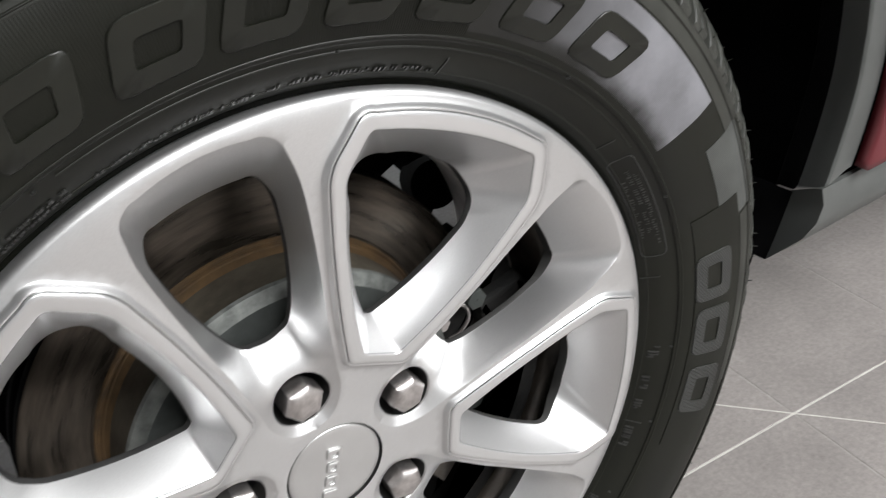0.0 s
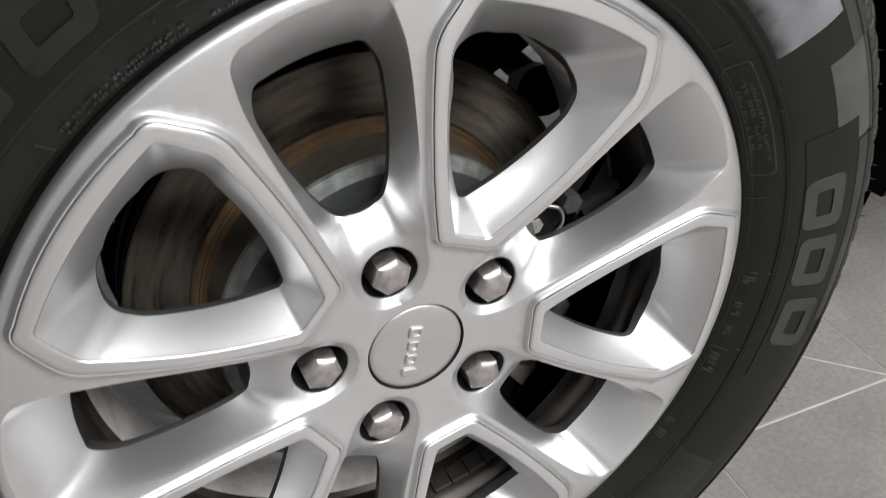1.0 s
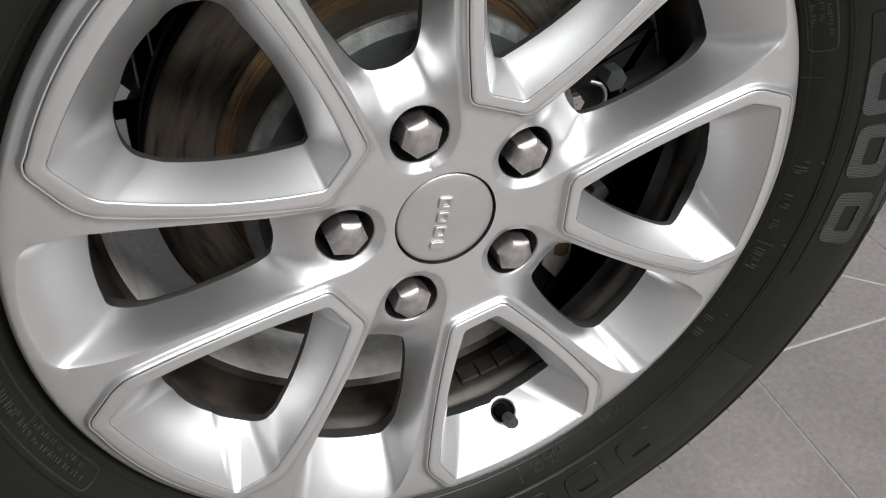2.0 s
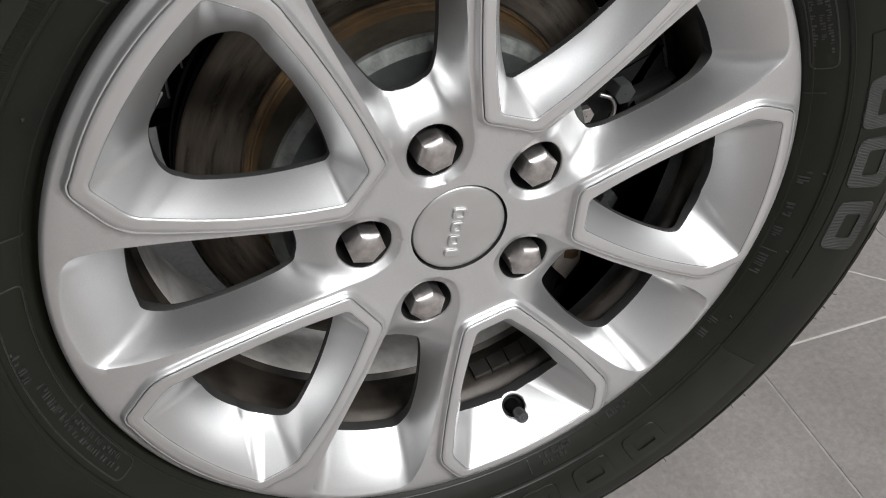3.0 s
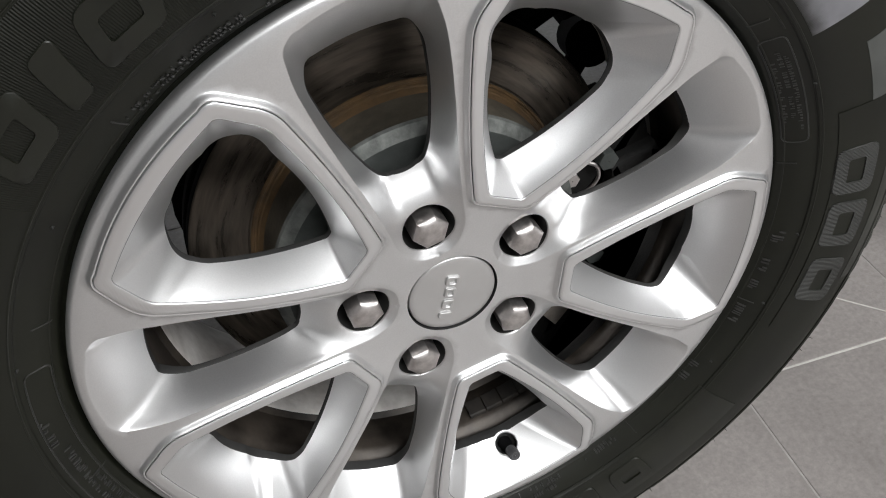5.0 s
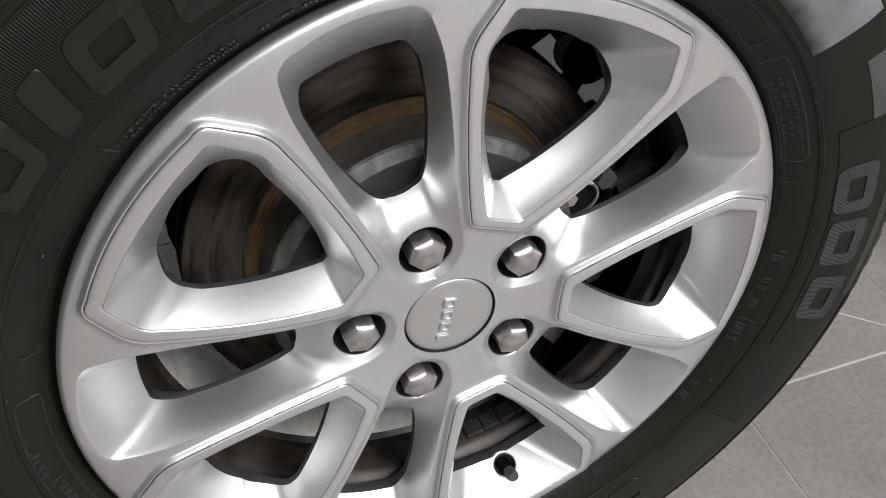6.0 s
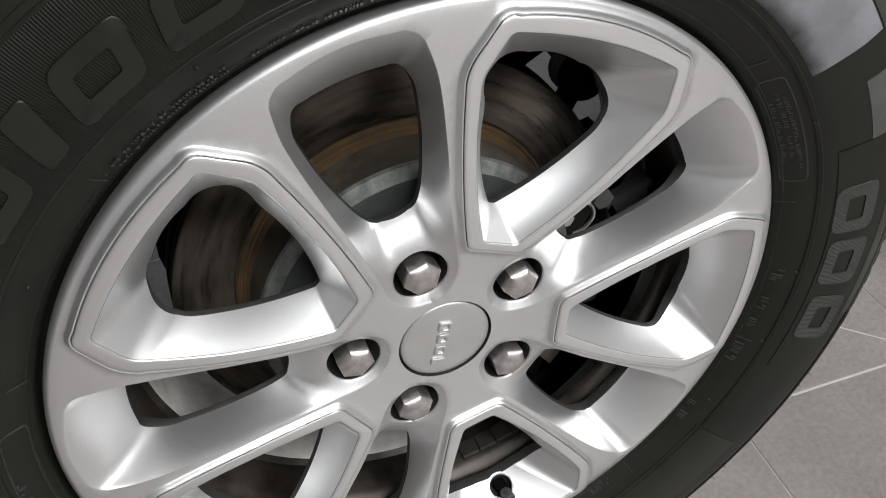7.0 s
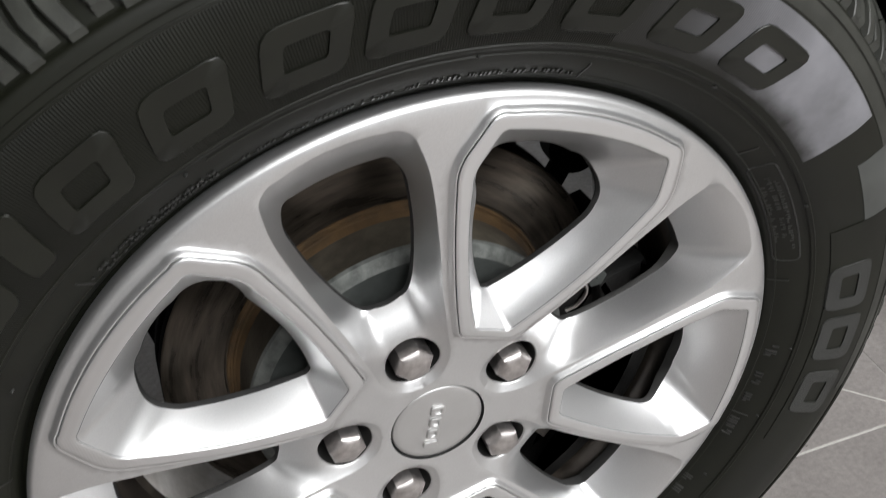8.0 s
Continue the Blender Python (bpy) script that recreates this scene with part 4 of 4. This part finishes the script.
# thin black bar, taken for a suspension arm
rod("cross_rod", (-0.26, 0.20, 0.400), (-0.14, 0.20, 0.394), 0.0065, BLACK, suspension)

# ---- the car's body round the wheel ----
car = empty("car", (0.4, 0.0, 0.42), "red car body with grey plastic wheel-arch trim and sill", "car")
CAR = car.location


def to_car(v):
    return [(x - CAR.x, y - CAR.y, z - CAR.z) for x, y, z in v]


ARCH = [(0.372, 0.330), (0.390, 0.392), (0.406, 0.441), (0.4165, 0.481), (0.4220, 0.515), (0.4220, 0.545), (0.418, 0.582), (0.398, 0.680), (0.340, 0.790), (0.240, 0.850), (0.0, 0.872),
        (-0.240, 0.850), (-0.345, 0.790), (-0.405, 0.690), (-0.430, 0.560), (-0.440, 0.430), (-0.450, 0.330)]
arch = [Vector((x, 0, z)) for x, z in ARCH]
arch = [Vector((p.x, 0, p.z)) for p in smooth_curve(arch, 6)]


def outwards(points, d):
    out = []
    for i, p in enumerate(points):
        t = points[min(i + 1, len(points) - 1)] - points[max(i - 1, 0)]
        nrm = Vector((t.z, 0, -t.x)).normalized()
        out.append(p + nrm * d)
    return out


def band(name, stations, pts, mat, label="", sharp=40, low=-9.0):
    """A strip along the arch; stations are (distance outwards, y)."""
    loops = [[(p.x, y, max(p.z, low + 0.2 * d - 0.5 * max(0.0, y + 0.030))) for p in outwards(pts, d)] for d, y in stations]
    v, f = strip(loops, False)
    return part(name, to_car(v), f, mat, car, label, sharp=sharp)


upper = [p for p in arch if p.z > 0.420]
band("arch_trim", [(0.030, -0.003), (0.0075, -0.0045), (0.0065, -0.0060), (0.0010, -0.0265), (0.0010, -0.0290), (0.0030, -0.0305), (0.0060, -0.0308), (0.0305, -0.028), (0.0320, -0.020)], upper, CLAD, "grey grained plastic wheel-arch trim", 30, 0.4425)
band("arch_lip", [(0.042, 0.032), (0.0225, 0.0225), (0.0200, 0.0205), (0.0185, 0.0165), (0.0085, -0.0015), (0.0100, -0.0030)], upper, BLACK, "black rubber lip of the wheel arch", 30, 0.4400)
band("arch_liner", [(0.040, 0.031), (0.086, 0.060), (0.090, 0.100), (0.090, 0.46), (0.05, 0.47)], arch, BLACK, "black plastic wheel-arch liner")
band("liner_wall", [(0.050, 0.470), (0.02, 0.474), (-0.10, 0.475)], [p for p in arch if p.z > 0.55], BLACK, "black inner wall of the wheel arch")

# sill: rows from its top to its underside; its front end turns in towards the wheel
SILL = [[(0.4140, 0.0040, 0.4225), (0.4050, -0.0240, 0.4392)],
        [(0.4120, 0.0000, 0.4235), (0.4060, -0.0285, 0.4395)],
        [(0.4060, 0.0000, 0.4060), (0.4090, -0.0302, 0.4250)],
        [(0.3985, 0.0000, 0.3860), (0.4030, -0.0306, 0.4110)],
        [(0.3910, 0.0005, 0.3680), (0.3910, -0.0285, 0.4010)],
        [(0.3930, 0.0040, 0.3660), (0.4000, -0.0200, 0.3900)],
        [(0.4100, 0.0060, 0.3650), (0.4200, 0.0200, 0.3640)]]
loops = []
for b, c in SILL:
    loops.append([b, c, (0.60, c[1], c[2] + 0.004), (2.30, c[1], c[2] + 0.010)])
part("sill_cladding", to_car(strip(loops, False)[0]), strip(loops, False)[1], CLAD, car, "grey plastic sill cladding", sharp=35)

# black return of the sill's front end, towards the arch liner
v, f = strip([[b, (b[0] - 0.002, 0.040, b[2]), (b[0] + 0.004, 0.120, b[2] + 0.004)] for b, c in SILL[:6]], False)
part("sill_return", to_car(v), f, BLACK, car, "black inner end of the sill", sharp=35)

# red side panel behind and above the trim, with the arch cut out of it
edge = [(p.x, max(p.z, 0.4475)) for p in outwards(upper, 0.0335)]
edge = [p for i, p in enumerate(edge) if i + 1 == len(edge) or edge[i + 1][1] > 0.4475 or p[0] < 0]
ring = edge + [(-0.90, edge[-1][1]), (-0.90, 1.02), (2.30, 1.02), (2.30, 0.4545), (0.60, 0.4490)]
fv, ft = triangulate([np.array(ring)], [])
fm = fv[ft].mean(1)
ok = inside(fm, np.array(ring))
crown_y = lambda z: -0.028 + 0.12 * max(0.0, z - 0.75)
n = len(fv)
pv = [(x, crown_y(z), z) for x, z in fv]
part("side_panel", to_car(pv), [t for t, o in zip(ft, ok) if o], RED, car, "glossy red painted body side").modifiers.new("thick", "SOLIDIFY").thickness = -0.012
rows = [(0.0044, 1.02), (0.012, 1.042), (0.035, 1.062), (0.09, 1.078), (0.16, 1.086), (0.50, 1.108), (0.90, 1.114), (1.30, 1.108), (1.64, 1.086), (1.71, 1.078), (1.765, 1.062), (1.788, 1.042), (1.7956, 1.02)]
v, f = strip([[(-0.9, y, z), (2.3, y, z)] for y, z in rows], False)
part("bonnet", to_car(v), f, RED, car, "glossy red painted bonnet", sharp=30)
n = len(rows)
part("nose_panel", to_car([(-0.9, y, z) for y, z in rows] + [(-0.97, y, 0.45) for y, z in rows]), [(i, i + 1, n + i + 1, n + i) for i in range(n - 1)], RED, car, "glossy red painted nose", sharp=30)

part("tail_panel", to_car([(2.3, y, z) for y, z in rows] + [(2.3, y, 0.46) for y, z in rows]), [(i, i + 1, n + i + 1, n + i) for i in range(n - 1)], RED, car, "glossy red painted tail", sharp=30)


def plate(name, xs, rows, mat, label=""):
    """A folded sheet between two x, through (y, z) rows."""
    v, f = strip([[(xs[0], y, z), (xs[1], y, z)] for y, z in rows], False)
    return part(name, to_car(v), f, mat, car, label, sharp=30)


plate("underbody", (-0.9, 2.3), ((0.54, 0.62), (0.56, 0.46), (1.30, 0.46), (1.32, 0.50), (1.78, 0.46), (1.80, 1.09)), BLACK, "black underside of the car")
plate("underbody", (0.52, 2.3), ((0.03, 0.37), (0.30, 0.40), (0.54, 0.44)), BLACK, "black underside of the car")
plate("underbody", (-0.9, -0.52), ((0.03, 0.37), (0.30, 0.40), (0.54, 0.44)), BLACK, "black underside of the car")

# ---- tread ----
BLOCKS = 50


def tread_block(stations, wide, skew, drops, gap=0.42):
    """One rubber block of the tread, at angle 0: (v, f). Stations are (y, radius) across it; each drop is a lamella, set back by it."""
    v, f = [], []
    cuts = np.linspace(-wide / 2, wide / 2, len(drops) + 1)
    gap = radians(gap)
    y0, y1 = stations[0][0], stations[-1][0]
    e = radians(0.10)
    for i, drop in enumerate(drops):
        a0, a1 = radians(cuts[i]) + gap / 2, radians(cuts[i + 1]) - gap / 2
        base, rows = len(v), 0
        for y, r in stations[1 if drop > 0.002 and len(stations) > 3 else 0:]:
            bend = math.sin(9.0 * (y - y0) / (y1 - y0)) * 0.28 if len(stations) > 3 else 0.0
            k = radians(skew * (y - y0) / (y1 - y0) + bend)
            q = r - drop
            for rad_at, a in ((q - 0.011, a0), (q - 0.0011, a0), (q, a0 + e), (q, a1 - e), (q - 0.0011, a1), (q - 0.011, a1)):
                v.append((rad_at * math.cos(a + k), y, rad_at * math.sin(a + k)))
            rows += 1
        for j in range(rows - 1):
            f += [(base + 6 * j + c, base + 6 * j + c + 1, base + 6 * j + c + 7, base + 6 * j + c + 6) for c in range(5)]
        f += [tuple(base + c for c in range(6)), tuple(base + 6 * (rows - 1) + c for c in range(5, -1, -1))]
    return v, f


SHOULDER_BLOCK = [(-0.0165, 0.3485), (-0.0130, 0.3540), (-0.0060, 0.3615), (0.0030, 0.3680), (0.0120, 0.3738), (0.0220, 0.3790), (0.0320, 0.3825), (0.0460, 0.3848)]
SECOND_BLOCK = [(0.0530, 0.3856), (0.0700, 0.3864), (0.0860, 0.3868)]


def tread_row(stations, wide, skew, drops, offset):
    """A ring of blocks that share one mesh."""
    first = None
    for i in range(BLOCKS):
        a = 360.0 / BLOCKS * i + offset
        if math.sin(radians(a)) < -0.80:
            continue
        if first is None:
            first = part("tread_block", *tread_block(stations, wide, skew, drops), WORN, tyre, sharp=30)
            ob = first
        else:
            ob = new("tread_block", first.data)
            ob.parent = tyre
        ob.rotation_euler = (0, -radians(a), 0)


tread_row(SHOULDER_BLOCK, 6.5, 1.6, (0.0, 0.0028, 0.0004, 0.0021), 0.0)
tread_row(SECOND_BLOCK, 6.3, 1.8, (0.0, 0.0010, 0.0), 2.2)
rest_v, rest_f = [], []
for row, stations in enumerate(([(0.092, 0.3870), (0.124, 0.3870)], [(0.130, 0.3868), (0.163, 0.3856)], [(0.170, 0.3848), (0.190, 0.3810), (0.205, 0.3738), (0.222, 0.3615)])):
    for i in range(BLOCKS):
        a = radians(360.0 / BLOCKS * i + 1.7 * row)
        if math.sin(a) < -0.80:
            continue
        v, f = tread_block(stations, 6.2, -1.4, (0.0, 0.0012))
        k = len(rest_v)
        rest_v += [(x * math.cos(a) - z * math.sin(a), y, x * math.sin(a) + z * math.cos(a)) for x, y, z in v]
        rest_f += [tuple(i2 + k for i2 in q) for q in f]
inner_rows = part("inner_tread", rest_v, rest_f, WORN, tyre, sharp=30)
tagged(inner_rows, kind="stuff")

# rubber vent hairs along the tread edge
for i in range(64):
    a = -78.0 + 2.45 * i + random.uniform(-0.5, 0.5)
    r, y = random.choice(((0.3540, -0.0130), (0.3615, -0.0060), (0.3680, 0.0030)))
    length, lean = random.uniform(0.0015, 0.0045), random.uniform(-0.5, 0.5)
    q = radians(a)
    base = Vector((r * math.cos(q), y + 0.0005, r * math.sin(q)))
    out = (Vector((math.cos(q), -0.9, math.sin(q))) + Vector((-math.sin(q), 0, math.cos(q))) * lean).normalized()
    sd = out.orthogonal().normalized()
    up = out.cross(sd)
    loops = [[tuple(base + out * length * t + (sd * math.cos(w) + up * math.sin(w)) * rr) for w in (0, 2.1, 4.2)] for t, rr in ((0, 0.0006), (0.6, 0.0004), (1, 0.0002))]
    part("vent_hair", *strip(loops), RUBBER, tyre)

# small raised print near the bead: plain bars
def print_bar(r, degrees, w, h, height=0.0013):
    """A tiny raised bar; w along the rim, h across it."""
    a = math.degrees(w / 2 / r)
    v = []
    for lift_by, k in ((-0.0003, 1.0), (height, 0.8)):
        for sr, sa in ((-1, -1), (-1, 1), (1, 1), (1, -1)):
            v.append(on_side(r + sr * h / 2 * k, degrees + sa * a * k, lift_by))
    return v, [(4, 5, 6, 7), (0, 1, 5, 4), (1, 2, 6, 5), (2, 3, 7, 6), (3, 0, 4, 7)]


def print_line(r, a0, a1, h, height=0.0013, w=0.0011, gap=0.0010, fill=0.8):
    v, f = [], []
    a = max(a0, a1)
    low = min(a0, a1)
    while a > low:
        ww = w * random.uniform(0.6, 1.7)
        if random.random() < fill:
            hh = h * random.choice((1.0, 1.0, 0.55))
            bv, bf = print_bar(r + (hh - h) * random.choice((-0.5, 0.5)), a, ww, hh, height)
            k = len(v)
            v += bv
            f += [tuple(i + k for i in q) for q in bf]
        a -= math.degrees((ww + gap) / r)
    return part("sidewall_print", v, f, PRINT, tyre, "row of tiny raised bars", smooth=False)


for r, a0, a1, h in ((0.2565, 92.0, 128.0, 0.0030), (0.2605, 112.0, 129.0, 0.0026), (0.2580, 71.0, 91.0, 0.0030), (0.2615, 18.0, 32.0, 0.0026), (0.2650, 16.0, 31.0, 0.0026), (0.2575, 17.0, 30.0, 0.0024),
                    (0.2620, -7.6, -5.2, 0.0075), (0.2605, -13.8, -11.4, 0.0050), (0.2600, -18.4, -16.2, 0.0050), (0.2600, -25.5, -21.8, 0.0060), (0.2580, -41.0, -36.5, 0.0060), (0.2580, -63.8, -58.8, 0.0050),
                    (0.2590, -78.5, -72.0, 0.0040), (0.2640, -78.0, -73.5, 0.0036), (0.2640, -178.5, -171.5, 0.0050), (0.2600, 189.5, 200.0, 0.0034), (0.2650, 189.0, 202.0, 0.0034), (0.2680, 176.0, 180.0, 0.0045)):
    print_line(r, a0, a1, h, 0.0004 if 10 < a0 < 30 else 0.0013)
for r, a in ((0.2600, 159.7), (0.2610, 129.9), (0.2575, 9.2), (0.2600, -54.8), (0.2630, -80.6), (0.2610, 38.9), (0.2610, -20.6), (0.2590, 189.2), (0.2600, 70.0)):
    v, f = print_bar(r, a, 0.0009, 0.0120, 0.0010)
    part("mould_tick", v, f, PRINT, tyre, smooth=False)
for r, a in ((0.275, 24.6), (0.265, 144.5), (0.273, -5.2), (0.266, -34.7), (0.270, 175.4), (0.271, 114.3), (0.275, 53.4), (0.271, 83.9), (0.259, -65.8), (0.2735, 165.0), (0.2725, -20.0)):
    c = Vector(on_side(r, a))
    nub, nf2 = lathe([(0.0011, 0.0006), (0.0009, -0.0006), (0.0004, -0.0016), (0.0002, -0.0022)], 8)
    ob = part("vent_nub", nub, nf2, PRINT, tyre)
    ob.location = c


def outline_box(r0, r1, a0, a1):
    """A thin raised border round a field of the sidewall."""
    am, rm = (a0 + a1) / 2, (r0 + r1) / 2
    hw, hh = radians(abs(a1 - a0)) / 2 * rm, (r1 - r0) / 2
    lp = rounded([(-hw, -hh), (hw, -hh), (hw, hh), (-hw, hh)], [0.005] * 4, [0] * 4, 24, 5)
    rows = []
    for d, lift_by in ((-0.0006, -0.0003), (-0.0002, 0.0007), (0.0002, 0.0007), (0.0006, -0.0003)):
        q = inset(lp, d)
        rows.append([on_side(rm + y, am + math.degrees(x / rm), lift_by) for x, y in q])
    part("raised_border", *strip(rows), PRINT, tyre, smooth=False)


outline_box(0.2545, 0.2690, 13.5, 35.0)
outline_box(0.2570, 0.2710, 166.5, 203.0)

# ---- floor tiles ----
def tile_mesh(wx, wy):
    h, e = 0.010, 0.0012
    rows = []
    for d, z in ((0.0, -h), (0.0, -e), (e * 0.4, -e * 0.3), (e, 0.0)):
        rows.append([(-wx / 2 + d, -wy / 2 + d, z), (wx / 2 - d, -wy / 2 + d, z), (wx / 2 - d, wy / 2 - d, z), (-wx / 2 + d, wy / 2 - d, z)])
    v, f = strip(rows)
    f.append((12, 13, 14, 15))
    return v, f


GAP_X, GAP_Y = 0.0014, 0.0021
turn_m = Matrix.Rotation(radians(GRID_TURN), 4, "Z")
origin = Vector((*CROSS, 0))
first = None
far_v, far_f = [], []
tile_v, tile_f = tile_mesh(PITCH_X - GAP_X, PITCH_Y - GAP_Y)
for i in range(-32, 32):
    for j in range(-16, 16):
        c = origin + turn_m @ Vector(((i + 0.5) * PITCH_X, (j + 0.5) * PITCH_Y, 0))
        if abs(c.x) > ROOM_X - 0.3 or abs(c.y) > ROOM_Y - 0.4:
            continue
        if -1.6 < c.x < 2.6 and -1.7 < c.y < 1.9:
            if first is None:
                first = part("floor_tile", tile_v, tile_f, TILE, floor, smooth=False)
                ob = first
            else:
                ob = new("floor_tile", first.data)
                ob.parent = floor
            ob.matrix_basis = Matrix.Translation(c) @ turn_m
        else:
            k = len(far_v)
            far_v += [tuple(c + turn_m @ Vector(p)) for p in tile_v]
            far_f += [tuple(q + k for q in face) for face in tile_f]
field = part("floor_tile_field", far_v, far_f, TILE, floor, smooth=False)
tagged(field, kind="stuff")


def joint(a, b, width, mat, label, z=-0.0004):
    """A straight flush strip of grout between two points of the floor."""
    a, b = Vector((*a, 0)), Vector((*b, 0))
    d = (b - a).normalized()
    s = Vector((-d.y, d.x, 0)) * width / 2
    v = []
    for zz in (z - 0.008, z):
        v += [tuple(p + q + Vector((0, 0, zz))) for p, q in ((a, -s), (b, -s), (b, s), (a, s))]
    f = [(4, 5, 6, 7), (0, 1, 5, 4), (1, 2, 6, 5), (2, 3, 7, 6), (3, 0, 4, 7)]
    part("grout_joint", v, f, mat, floor, label, smooth=False)


for j in range(-3, 4):
    a = origin + turn_m @ Vector((-2.4, j * PITCH_Y, 0))
    b = origin + turn_m @ Vector((2.4, j * PITCH_Y, 0))
    joint(a.xy, b.xy, GAP_Y + 0.0004, PALE, "pale straight grout joint")
slant = (turn_m @ Vector((math.cos(radians(-44.4)), math.sin(radians(-44.4)), 0)))
joint((origin - slant * 0.55).xy, (origin + slant * 0.42).xy, 0.0018, PALE, "thin pale diagonal inlay line", 0.0005)
